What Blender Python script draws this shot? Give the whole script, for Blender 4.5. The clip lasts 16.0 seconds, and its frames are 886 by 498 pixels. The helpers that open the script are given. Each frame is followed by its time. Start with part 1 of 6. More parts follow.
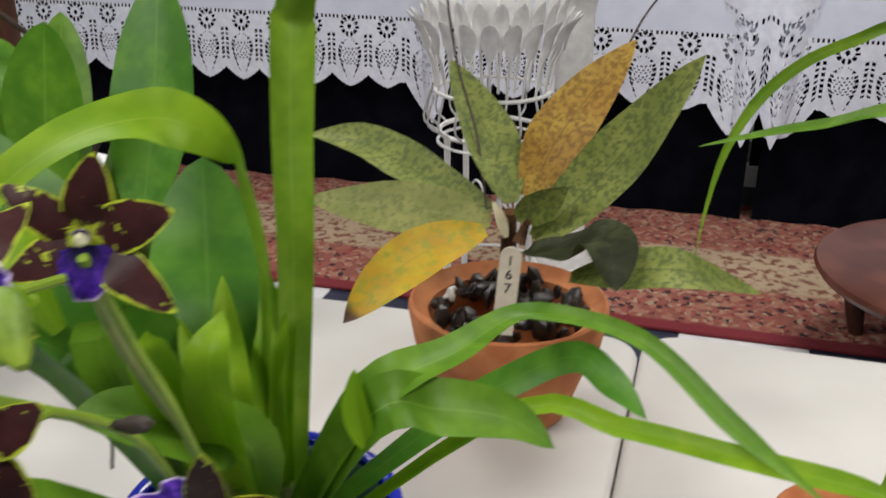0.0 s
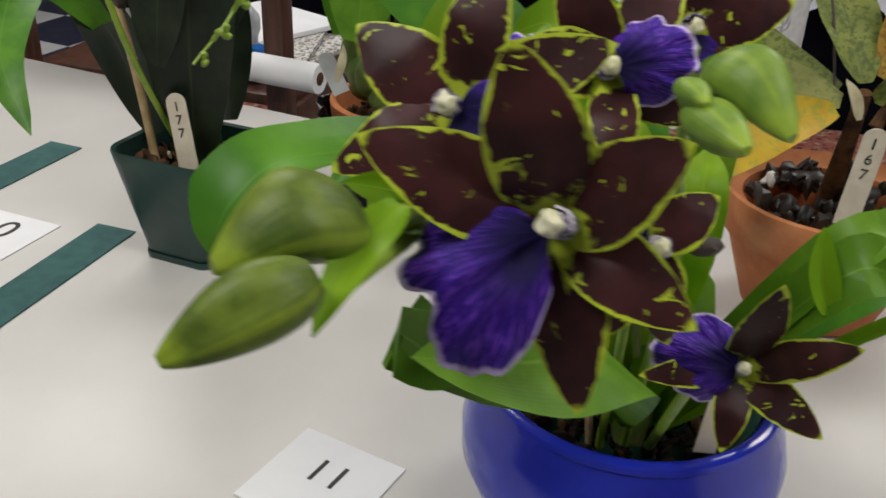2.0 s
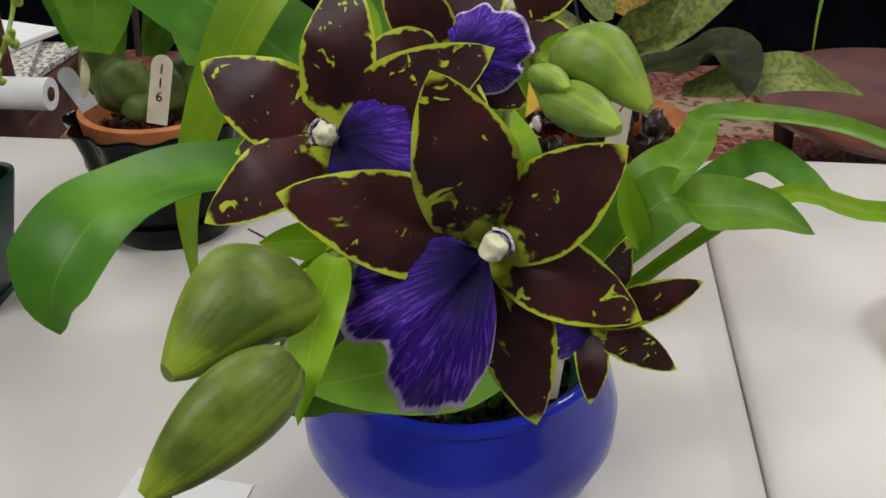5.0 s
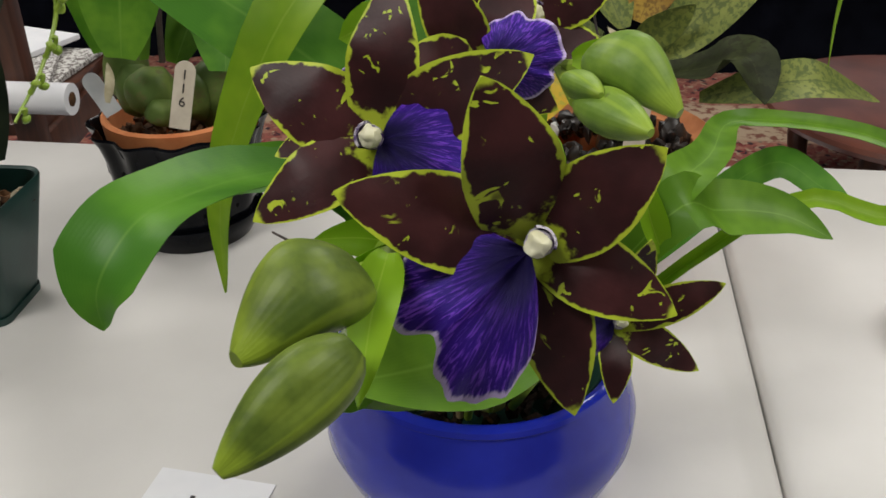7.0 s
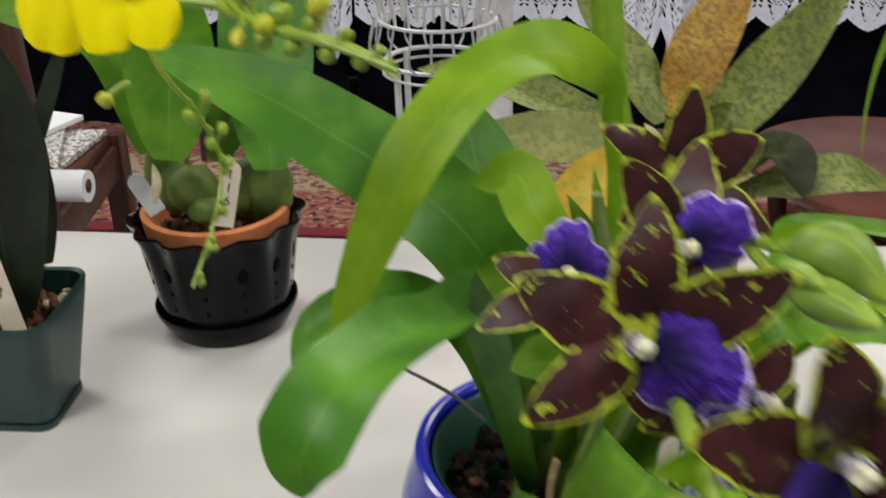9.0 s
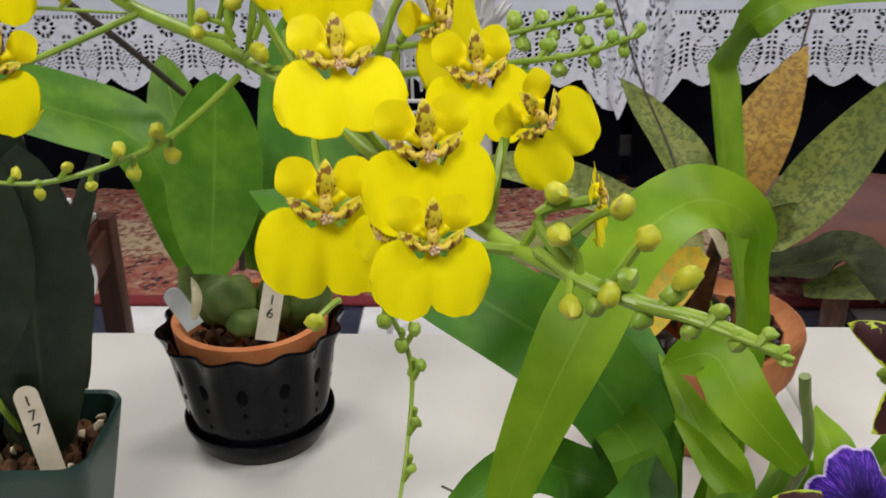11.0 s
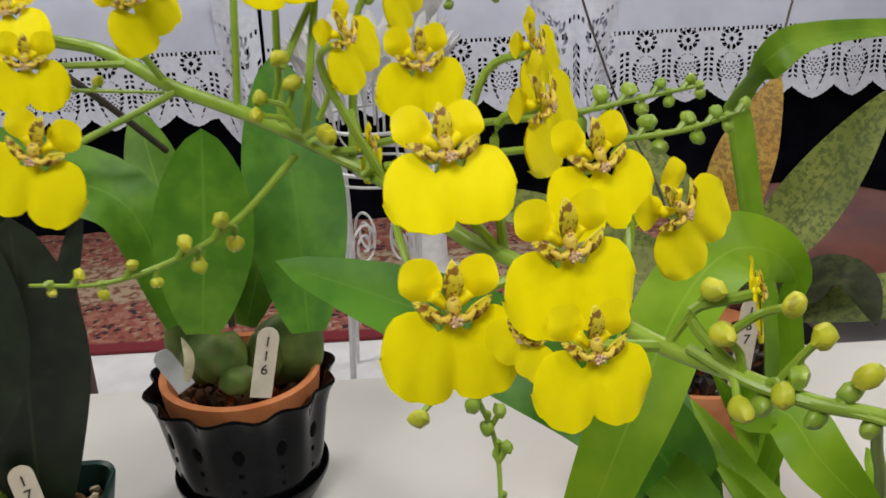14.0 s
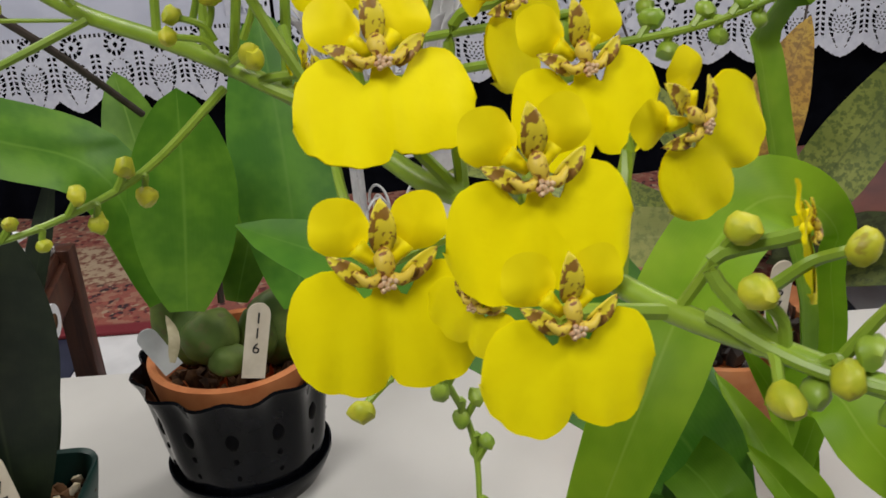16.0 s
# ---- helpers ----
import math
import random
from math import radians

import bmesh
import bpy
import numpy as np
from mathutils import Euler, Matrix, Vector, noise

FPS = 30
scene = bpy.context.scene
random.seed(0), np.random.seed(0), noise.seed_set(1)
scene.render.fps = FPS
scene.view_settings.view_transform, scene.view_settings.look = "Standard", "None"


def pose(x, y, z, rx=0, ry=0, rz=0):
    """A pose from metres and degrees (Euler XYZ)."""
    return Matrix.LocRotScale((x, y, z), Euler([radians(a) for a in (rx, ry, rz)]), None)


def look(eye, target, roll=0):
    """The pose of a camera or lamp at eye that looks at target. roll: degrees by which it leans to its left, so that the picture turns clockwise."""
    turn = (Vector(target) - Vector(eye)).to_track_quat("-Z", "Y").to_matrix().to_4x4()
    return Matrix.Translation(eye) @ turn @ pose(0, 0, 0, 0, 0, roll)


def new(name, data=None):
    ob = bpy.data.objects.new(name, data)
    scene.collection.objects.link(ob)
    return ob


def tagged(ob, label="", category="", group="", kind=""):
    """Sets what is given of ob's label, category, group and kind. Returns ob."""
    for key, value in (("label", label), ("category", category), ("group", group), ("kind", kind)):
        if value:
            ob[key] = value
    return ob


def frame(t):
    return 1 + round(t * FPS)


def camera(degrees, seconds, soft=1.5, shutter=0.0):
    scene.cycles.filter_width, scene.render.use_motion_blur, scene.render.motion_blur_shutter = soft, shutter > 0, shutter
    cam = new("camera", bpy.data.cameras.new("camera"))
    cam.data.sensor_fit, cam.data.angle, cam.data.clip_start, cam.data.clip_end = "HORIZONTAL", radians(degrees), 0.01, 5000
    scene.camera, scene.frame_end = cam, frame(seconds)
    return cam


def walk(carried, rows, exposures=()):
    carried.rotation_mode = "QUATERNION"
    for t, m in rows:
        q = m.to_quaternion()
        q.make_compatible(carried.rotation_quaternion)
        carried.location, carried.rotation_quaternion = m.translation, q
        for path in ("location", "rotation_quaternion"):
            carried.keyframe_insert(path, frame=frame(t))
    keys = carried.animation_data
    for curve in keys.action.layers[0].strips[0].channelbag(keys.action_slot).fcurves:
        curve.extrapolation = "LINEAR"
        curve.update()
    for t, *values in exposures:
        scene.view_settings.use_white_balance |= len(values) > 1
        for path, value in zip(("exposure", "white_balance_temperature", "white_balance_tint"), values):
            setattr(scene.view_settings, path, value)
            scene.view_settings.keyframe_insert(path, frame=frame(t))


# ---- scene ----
cam = camera(49.4, 16.0, 1.6, 0.5)
ROWS = [
    (0.0, 0.0201, -0.0024, 1.2235, 67.57, -0.24, -2.1),
    (0.5, -0.0564, -0.0133, 1.2125, 66.09, -0.8, -2.93),
    (0.8, -0.0859, -0.0238, 1.2051, 65.66, -0.99, -2.85),
    (1.0, -0.0991, -0.021, 1.2023, 65.02, -0.98, -2.22),
    (1.5, -0.1191, -0.0035, 1.1932, 63.71, -0.71, 2.06),
    (2.0, -0.1535, 0.0178, 1.1686, 61.82, -2.36, 6.74),
    (2.5, -0.1783, 0.0237, 1.1803, 61.7, -2.62, 1.76),
    (3.0, -0.1762, 0.0262, 1.1781, 60.39, -1.25, -8.08),
    (3.5, -0.1803, 0.0276, 1.1772, 60.13, -0.31, -11.43),
    (4.0, -0.1816, 0.0276, 1.1758, 59.87, 0.03, -12.47),
    (4.5, -0.1841, 0.0309, 1.176, 60.03, 0.5, -11.74),
    (7.0, -0.194, 0.0237, 1.179, 60.58, 0.72, -10.46),
    (7.5, -0.2035, 0.0166, 1.1848, 61.1, 0.81, -11.36),
    (8.0, -0.222, 0.0041, 1.1946, 61.67, 0.69, -12.27),
    (8.5, -0.2435, 0.0011, 1.2108, 62.35, 1.14, -13.3),
    (9.0, -0.2649, 0.0437, 1.22, 63.61, 0.71, -12.93),
    (11.8, -0.3724, 0.1079, 1.2828, 67.69, 1.61, -21.61),
    (12.0, -0.3793, 0.1062, 1.2901, 68.06, 1.95, -22.3),
    (12.5, -0.3953, 0.1088, 1.2999, 68.68, 2.46, -22.42),
    (13.0, -0.4032, 0.1131, 1.3028, 68.98, 2.55, -21.12),
    (13.5, -0.3931, 0.1257, 1.2874, 68.2, 2.13, -20.58),
    (14.0, -0.3771, 0.1538, 1.2691, 67.53, 2.22, -20.65),
    (14.5, -0.3533, 0.181, 1.2506, 66.95, 3.13, -20.7),
    (15.0, -0.3424, 0.1924, 1.2441, 66.69, 3.6, -20.12),
    (15.5, -0.3407, 0.194, 1.2424, 66.39, 3.77, -19.99),
    (16.0, -0.3431, 0.1995, 1.2382, 66.05, 3.87, -19.81),
]
TURN = [
    (9.2, (-0.281, 0.077, 1.227), (0.098, 1.834, 0.351), -0.1),
    (9.5, (-0.290, 0.119, 1.227), (0.044, 1.902, 0.384), 0.1),
    (9.7, (-0.293, 0.145, 1.228), (-0.008, 1.936, 0.385), -0.8),
]
PATH = [(t, pose(*p)) for t, *p in ROWS] + [(t, look(eye, target, roll)) for t, eye, target, roll in TURN]
walk(cam, sorted(PATH, key=lambda row: row[0]),
     exposures=[(0.0, 0.14), (1.0, 0.11), (2.0, -0.15), (3.0, -0.16), (7.0, -0.14), (8.5, -0.02), (9.3, 0.13), (12.0, -0.01), (14.0, -0.05), (16.0, -0.16)])

# ---- light ----
world = bpy.data.worlds.new("room_air")
scene.world = world
world.use_nodes = True
world.node_tree.nodes["Background"].inputs[0].default_value = (0.9, 0.95, 1.0, 1)
world.node_tree.nodes["Background"].inputs[1].default_value = 0.12


def area_lamp(name, place, target, sx, sy, watts, colour):
    data = bpy.data.lights.new(name, "AREA")
    data.shape, data.size, data.size_y, data.energy, data.color = "RECTANGLE", sx, sy, watts, colour
    ob = new(name, data)
    ob.matrix_world = look(place, target)
    return ob


COOL = (1.0, 0.97, 0.925)
for lx, ly in ((-1.3, -0.3), (1.3, -0.3), (-1.3, 2.2), (1.3, 2.2)):
    area_lamp("ceiling_lamp", (lx, ly, 2.74), (lx, ly + 0.001, 0), 1.2, 0.6, 35.5, COOL)

# ---- materials ----


class Mat:
    """A node material with small helpers."""

    def __init__(self, name, rough=0.5, metal=0.0):
        self.m = bpy.data.materials.new(name)
        self.m.use_nodes = True
        self.t = self.m.node_tree
        self.b = self.t.nodes["Principled BSDF"]
        self.b.inputs["Roughness"].default_value = rough
        self.b.inputs["Metallic"].default_value = metal

    def node(self, kind, **kw):
        n = self.t.nodes.new(kind)
        for k, v in kw.items():
            if k == "op":
                n.operation = v
            elif k == "blend":
                n.blend_type = v
        return n

    def put(self, socket, value):
        if isinstance(value, bpy.types.NodeSocket):
            self.t.links.new(value, socket)
        else:
            socket.default_value = value

    def coord(self, which="Object"):
        return self.node("ShaderNodeTexCoord").outputs[which]

    def noise(self, scale, detail=4, rough=0.55, vec=None, dist=0.0):
        n = self.node("ShaderNodeTexNoise")
        n.inputs["Scale"].default_value, n.inputs["Detail"].default_value = scale, detail
        n.inputs["Roughness"].default_value, n.inputs["Distortion"].default_value = rough, dist
        self.put(n.inputs["Vector"], vec if vec is not None else self.coord())
        return n.outputs["Fac"]

    def voronoi(self, scale, vec=None, out="Distance", feature="F1"):
        n = self.node("ShaderNodeTexVoronoi")
        n.feature = feature
        n.inputs["Scale"].default_value = scale
        self.put(n.inputs["Vector"], vec if vec is not None else self.coord())
        return n.outputs[out]

    def math(self, op, a, b=0.0, c=0.0):
        n = self.node("ShaderNodeMath", op=op)
        for i, v in enumerate((a, b, c)):
            self.put(n.inputs[i], v)
        return n.outputs[0]

    def step(self, x, lo, hi):
        n = self.node("ShaderNodeMapRange")
        n.interpolation_type = "SMOOTHSTEP"
        self.put(n.inputs[0], x)
        n.inputs[1].default_value, n.inputs[2].default_value = lo, hi
        return n.outputs[0]

    def mix(self, f, a, b, blend="MIX"):
        n = self.node("ShaderNodeMix", blend=blend)
        n.data_type = "RGBA"
        self.put(n.inputs[0], f)
        for i, v in ((6, a), (7, b)):
            self.put(n.inputs[i], (*v, 1) if isinstance(v, tuple) and len(v) == 3 else v)
        return n.outputs[2]

    def uv(self):
        n = self.node("ShaderNodeSeparateXYZ")
        self.put(n.inputs[0], self.coord("UV"))
        return n.outputs[0], n.outputs[1]

    def random(self):
        return self.node("ShaderNodeObjectInfo").outputs["Random"]

    def colour(self, c):
        self.put(self.b.inputs["Base Color"], (*c, 1) if isinstance(c, tuple) and len(c) == 3 else c)
        return self

    def bump(self, h, strength=0.3, dist=0.001):
        n = self.node("ShaderNodeBump")
        n.inputs["Strength"].default_value, n.inputs["Distance"].default_value = strength, dist
        self.put(n.inputs["Height"], h)
        self.put(self.b.inputs["Normal"], n.outputs[0])
        return self

    def rough(self, r):
        self.put(self.b.inputs["Roughness"], r)
        return self


def plain(name, a, b, scale, rough=0.5, metal=0.0, bump=0.15, bscale=None, dist=0.0006, detail=4):
    """Two tones mixed by noise, with fine relief."""
    m = Mat(name, rough, metal)
    m.colour(m.mix(m.step(m.noise(scale, detail), 0.3, 0.7), a, b))
    m.bump(m.noise(bscale or scale * 6, 3), bump, dist)
    return m


def leaf_mat(name, dark, light, vein, rough=0.35, mottle=None, mscale=120.0, mlow=0.48, mhigh=0.56, yellow=None, trans=0.0, tip=None):
    """A leaf: long veins, a pale midrib, blotches."""
    m = Mat(name, rough)
    u, v = m.uv()
    mid = m.math("ABSOLUTE", m.math("SUBTRACT", v, 0.5))
    lines = m.math("SINE", m.math("MULTIPLY", v, 150.0))
    base = m.mix(m.step(m.noise(28, 3), 0.35, 0.7), dark, light)
    base = m.mix(m.math("MULTIPLY", m.step(lines, 0.2, 1.0), 0.03), base, vein)
    base = m.mix(m.math("MULTIPLY", m.step(mid, 0.028, 0.0), 0.6), base, vein)
    if yellow:
        base = m.mix(m.step(m.math("ADD", m.noise(20, 3), m.math("MULTIPLY", u, 0.25)), 0.56, 0.8), base, yellow)
    if mottle:
        spots = m.step(m.noise(mscale, 5, 0.65), mlow, mhigh)
        base = m.mix(m.math("MULTIPLY", spots, 0.7), base, mottle)
    if tip:
        base = m.mix(m.step(m.math("ADD", u, m.math("MULTIPLY", m.noise(60, 3), 0.10)), 0.90, 1.0), base, tip)
    m.colour(base)
    m.bump(m.math("ADD", m.math("MULTIPLY", lines, 0.10), m.noise(160, 3)), 0.18, 0.0005)
    m.b.inputs["Specular IOR Level"].default_value = 0.28
    if trans:
        t = m.node("ShaderNodeBsdfTranslucent")
        m.put(t.inputs[0], base)
        s = m.node("ShaderNodeMixShader")
        s.inputs[0].default_value = trans
        m.t.links.new(m.b.outputs[0], s.inputs[1])
        m.t.links.new(t.outputs[0], s.inputs[2])
        m.t.links.new(s.outputs[0], m.t.nodes["Material Output"].inputs[0])
    return m


TABLE = Mat("white_plastic", 0.42)
TABLE.colour(TABLE.mix(TABLE.step(TABLE.noise(5, 4), 0.3, 0.75), (0.60, 0.585, 0.56), (0.67, 0.655, 0.63)))
TABLE.bump(TABLE.noise(700, 2), 0.12, 0.0004)
TABLE_EDGE = plain("grey_plastic_edge", (0.35, 0.34, 0.33), (0.45, 0.44, 0.42), 30, 0.5)
STEEL = plain("grey_steel", (0.25, 0.25, 0.26), (0.33, 0.33, 0.33), 40, 0.4, 0.8)

CLAY = Mat("terracotta", 0.85)
c = CLAY.mix(CLAY.step(CLAY.noise(30, 5), 0.35, 0.7), (0.42, 0.135, 0.045), (0.55, 0.21, 0.075))
c = CLAY.mix(CLAY.math("MULTIPLY", CLAY.step(CLAY.noise(9, 5, 0.7), 0.55, 0.75), 0.35), c, (0.62, 0.36, 0.2))
CLAY.colour(c).bump(CLAY.noise(260, 4), 0.35, 0.0006)
CLAY_INNER = plain("terracotta_rim", (0.56, 0.17, 0.055), (0.66, 0.24, 0.085), 40, 0.8)

BLUE = Mat("blue_glaze", 0.14)
c = BLUE.mix(BLUE.step(BLUE.noise(14, 4), 0.3, 0.7), (0.008, 0.014, 0.30), (0.016, 0.03, 0.46))
BLUE.colour(c).bump(BLUE.noise(60, 2), 0.05, 0.0006)
BLACK = Mat("black_glaze", 0.09)
BLACK.b.inputs["Specular IOR Level"].default_value = 0.12
BLACK.colour(BLACK.mix(BLACK.step(BLACK.noise(25, 4), 0.4, 0.8), (0.003, 0.0035, 0.005), (0.008, 0.009, 0.013)))
BLACK.bump(BLACK.noise(45, 2), 0.12, 0.001)
GREEN_PLASTIC = plain("dark_green_plastic", (0.008, 0.035, 0.03), (0.014, 0.05, 0.042), 30, 0.38, bscale=300)
GREEN_LINER = plain("green_plastic_liner", (0.012, 0.05, 0.035), (0.02, 0.07, 0.05), 30, 0.4)
SOIL = plain("dark_bark_mix", (0.006, 0.004, 0.003), (0.022, 0.013, 0.009), 90, 0.9, bump=0.9, bscale=160, dist=0.004)
STONE = plain("black_stones", (0.012, 0.009, 0.008), (0.035, 0.025, 0.02), 90, 0.4, bscale=240)
BARK = plain("brown_bark_chips", (0.025, 0.012, 0.006), (0.13, 0.065, 0.03), 60, 0.85, bump=0.7, bscale=240)
PALE_CHIP = plain("pale_chip", (0.45, 0.36, 0.22), (0.62, 0.55, 0.42), 80, 0.8)
PERLITE = plain("white_pebble", (0.7, 0.7, 0.68), (0.85, 0.84, 0.8), 90, 0.8)
WOOD_TAG = plain("pale_label", (0.60, 0.53, 0.42), (0.70, 0.63, 0.51), 60, 0.6)
INK = plain("black_ink", (0.008, 0.008, 0.009), (0.015, 0.015, 0.016), 90, 0.5)
PAPER = plain("white_paper", (0.74, 0.75, 0.78), (0.82, 0.82, 0.84), 12, 0.75)
CLEAR_TAG = plain("grey_plastic_tag", (0.42, 0.44, 0.46), (0.55, 0.57, 0.58), 30, 0.25)
TEAL = plain("teal_ribbon", (0.02, 0.085, 0.085), (0.035, 0.12, 0.115), 60, 0.75, bscale=900, bump=0.4)
BAMBOO = plain("bamboo", (0.33, 0.22, 0.10), (0.48, 0.35, 0.18), 60, 0.5)
WIRE = plain("dark_wire", (0.03, 0.02, 0.018), (0.07, 0.05, 0.04), 60, 0.6)

LEAF_FRESH = leaf_mat("fresh_leaf", (0.105, 0.25, 0.014), (0.19, 0.38, 0.028), (0.25, 0.45, 0.06), 0.42, trans=0.3)
LEAF_DEEP = leaf_mat("deep_green_leaf", (0.060, 0.20, 0.016), (0.12, 0.31, 0.026), (0.15, 0.33, 0.045), 0.4, trans=0.18)
LEAF_LIME = leaf_mat("lime_leaf", (0.25, 0.46, 0.018), (0.39, 0.60, 0.035), (0.45, 0.63, 0.08), 0.42, trans=0.48)
LEAF_SPRING = leaf_mat("spring_green_leaf", (0.16, 0.32, 0.014), (0.27, 0.45, 0.03), (0.32, 0.5, 0.06), 0.42, trans=0.34)
LEAF_BROAD = leaf_mat("broad_leaf", (0.095, 0.27, 0.020), (0.19, 0.41, 0.033), (0.23, 0.45, 0.06), 0.36, trans=0.3)
LEAF_DARK = leaf_mat("dark_leaf", (0.010, 0.018, 0.010), (0.024, 0.036, 0.018), (0.045, 0.06, 0.03), 0.45)
LEAF_MOTTLE = leaf_mat("mottled_leaf", (0.15, 0.185, 0.035), (0.24, 0.275, 0.06), (0.07, 0.09, 0.025), 0.55, (0.055, 0.085, 0.02), 180, 0.46, 0.58)
LEAF_PALE = leaf_mat("pale_mottled_leaf", (0.19, 0.21, 0.055), (0.27, 0.28, 0.085), (0.28, 0.29, 0.10), 0.55, (0.12, 0.15, 0.04), 160, 0.46, 0.62)
LEAF_RUST = leaf_mat("rusty_leaf", (0.36, 0.20, 0.028), (0.46, 0.30, 0.05), (0.16, 0.09, 0.02), 0.55, (0.15, 0.075, 0.016), 200, 0.45, 0.58)
LEAF_YELLOW = leaf_mat("yellowing_leaf", (0.50, 0.29, 0.018), (0.56, 0.40, 0.03), (0.42, 0.30, 0.03), 0.5, (0.30, 0.32, 0.04), 120, 0.50, 0.60, tip=(0.09, 0.04, 0.025))
LEAF_OLIVE = leaf_mat("dull_olive_leaf", (0.028, 0.034, 0.016), (0.05, 0.06, 0.024), (0.07, 0.08, 0.035), 0.5, (0.02, 0.022, 0.012), 90)
STEM = plain("green_stem", (0.19, 0.31, 0.025), (0.28, 0.41, 0.04), 60, 0.4)
STEM_DULL = plain("dull_green_stem", (0.14, 0.19, 0.05), (0.22, 0.25, 0.08), 50, 0.45)
BULB = leaf_mat("pseudobulb", (0.075, 0.125, 0.025), (0.15, 0.21, 0.045), (0.16, 0.22, 0.06), 0.55, (0.12, 0.11, 0.04), 90, 0.5, 0.66)


def bud_mat(name, dark, light, lime):
    """A bud: blotched green, lime towards its point and along its keels, faint long veins."""
    m = Mat(name, 0.45)
    u, v = m.uv()
    base = m.mix(m.step(m.noise(95, 4, 0.6), 0.3, 0.72), dark, light)
    base = m.mix(m.math("MULTIPLY", m.step(m.noise(40, 3), 0.55, 0.75), 0.45), base, lime)
    keel = m.step(m.math("COSINE", m.math("MULTIPLY", v, 18.85)), 0.86, 1.0)
    tip = m.step(m.math("ADD", u, m.math("MULTIPLY", m.noise(200, 3), 0.2)), 0.86, 1.05)
    base = m.mix(m.math("MULTIPLY", m.math("MAXIMUM", m.math("MULTIPLY", keel, 0.5), tip), 0.75), base, lime)
    veins = m.math("SINE", m.math("MULTIPLY", v, 170.0))
    base = m.mix(m.math("MULTIPLY", m.step(m.noise(230, 3), 0.68, 0.76), 0.6), base, (0.045, 0.05, 0.02))
    m.colour(base)
    m.b.inputs["Specular IOR Level"].default_value = 0.3
    m.bump(m.math("ADD", m.math("MULTIPLY", veins, 0.06), m.noise(140, 3)), 0.3, 0.0006)
    return m


BUD = bud_mat("green_bud", (0.060, 0.10, 0.012), (0.16, 0.225, 0.028), (0.29, 0.40, 0.03))
BUD_PALE = bud_mat("pale_green_bud", (0.12, 0.22, 0.03), (0.22, 0.34, 0.05), (0.34, 0.48, 0.05))
BUD_YELLOW = Mat("yellow_bud", 0.5)
c = BUD_YELLOW.mix(BUD_YELLOW.step(BUD_YELLOW.noise(170, 3), 0.3, 0.7), (0.40, 0.45, 0.02), (0.60, 0.57, 0.03))
c = BUD_YELLOW.mix(BUD_YELLOW.math("MULTIPLY", BUD_YELLOW.step(BUD_YELLOW.noise(230, 3, 0.6), 0.58, 0.68), 0.55), c, (0.22, 0.12, 0.02))
BUD_YELLOW.colour(c).bump(BUD_YELLOW.noise(420, 3), 0.35, 0.0006)
BUD_GREEN = plain("small_green_bud", (0.20, 0.34, 0.03), (0.32, 0.44, 0.05), 120, 0.4)
SHEATH = plain("papery_sheath", (0.38, 0.33, 0.2), (0.5, 0.45, 0.3), 90, 0.7)


def tepal_mat():
    m = Mat("maroon_petal", 0.42)
    u, v = m.uv()
    edge = m.math("SUBTRACT", 0.5, m.math("ABSOLUTE", m.math("SUBTRACT", v, 0.5)))
    wob = m.math("MULTIPLY", m.math("SUBTRACT", m.noise(260, 3), 0.5), 0.16)
    rim = m.step(m.math("ADD", edge, m.math("ADD", wob, m.math("MULTIPLY", m.math("SUBTRACT", m.noise(110, 2), 0.5), 0.16))), 0.062, 0.036)
    tip = m.step(m.math("ADD", u, m.math("MULTIPLY", wob, 0.6)), 0.93, 0.97)
    foot = m.step(m.math("ADD", u, m.math("MULTIPLY", wob, 2.2)), 0.19, 0.13)
    flecks = m.math("MULTIPLY", m.step(m.noise(190, 3, 0.5, dist=1.3), 0.635, 0.66), m.step(m.noise(80, 2), 0.48, 0.54))
    mask = m.math("MAXIMUM", m.math("MAXIMUM", rim, tip), m.math("MAXIMUM", foot, flecks))
    dark = m.mix(m.step(m.noise(70, 4), 0.3, 0.75), (0.024, 0.007, 0.008), (0.060, 0.017, 0.018))
    green = m.mix(m.noise(90, 3), (0.36, 0.47, 0.02), (0.55, 0.64, 0.06))
    m.colour(m.mix(mask, dark, green))
    m.bump(m.math("ADD", m.math("MULTIPLY", m.math("SINE", m.math("MULTIPLY", v, 90.0)), 0.015), m.noise(300, 3)), 0.25, 0.0004)
    return m


def lip_mat():
    m = Mat("violet_lip", 0.55)
    u, v = m.uv()
    vec = m.node("ShaderNodeCombineXYZ")
    m.put(vec.inputs[0], m.math("MULTIPLY", v, 40.0))
    m.put(vec.inputs[1], m.math("MULTIPLY", u, 2.6))
    m.put(vec.inputs[2], m.math("MULTIPLY", m.random(), 9.0))
    streak = m.noise(2.2, 4, 0.6, vec.outputs[0], 0.5)
    s = m.math("MULTIPLY", m.step(streak, 0.50, 0.62), m.step(u, 0.25, 0.8))
    base = m.mix(m.step(u, 0.2, 0.85), (0.006, 0.002, 0.05), (0.030, 0.006, 0.22))
    base = m.mix(m.math("MULTIPLY", s, 0.8), base, (0.20, 0.06, 0.64))
    base = m.mix(m.math("MULTIPLY", m.step(m.math("ADD", u, m.math("MULTIPLY", streak, 0.10)), 0.985, 1.025), 0.85), base, (0.66, 0.54, 0.84))
    m.colour(base)
    m.b.inputs["Specular IOR Level"].default_value = 0.2
    m.bump(streak, 0.5, 0.0012)
    return m


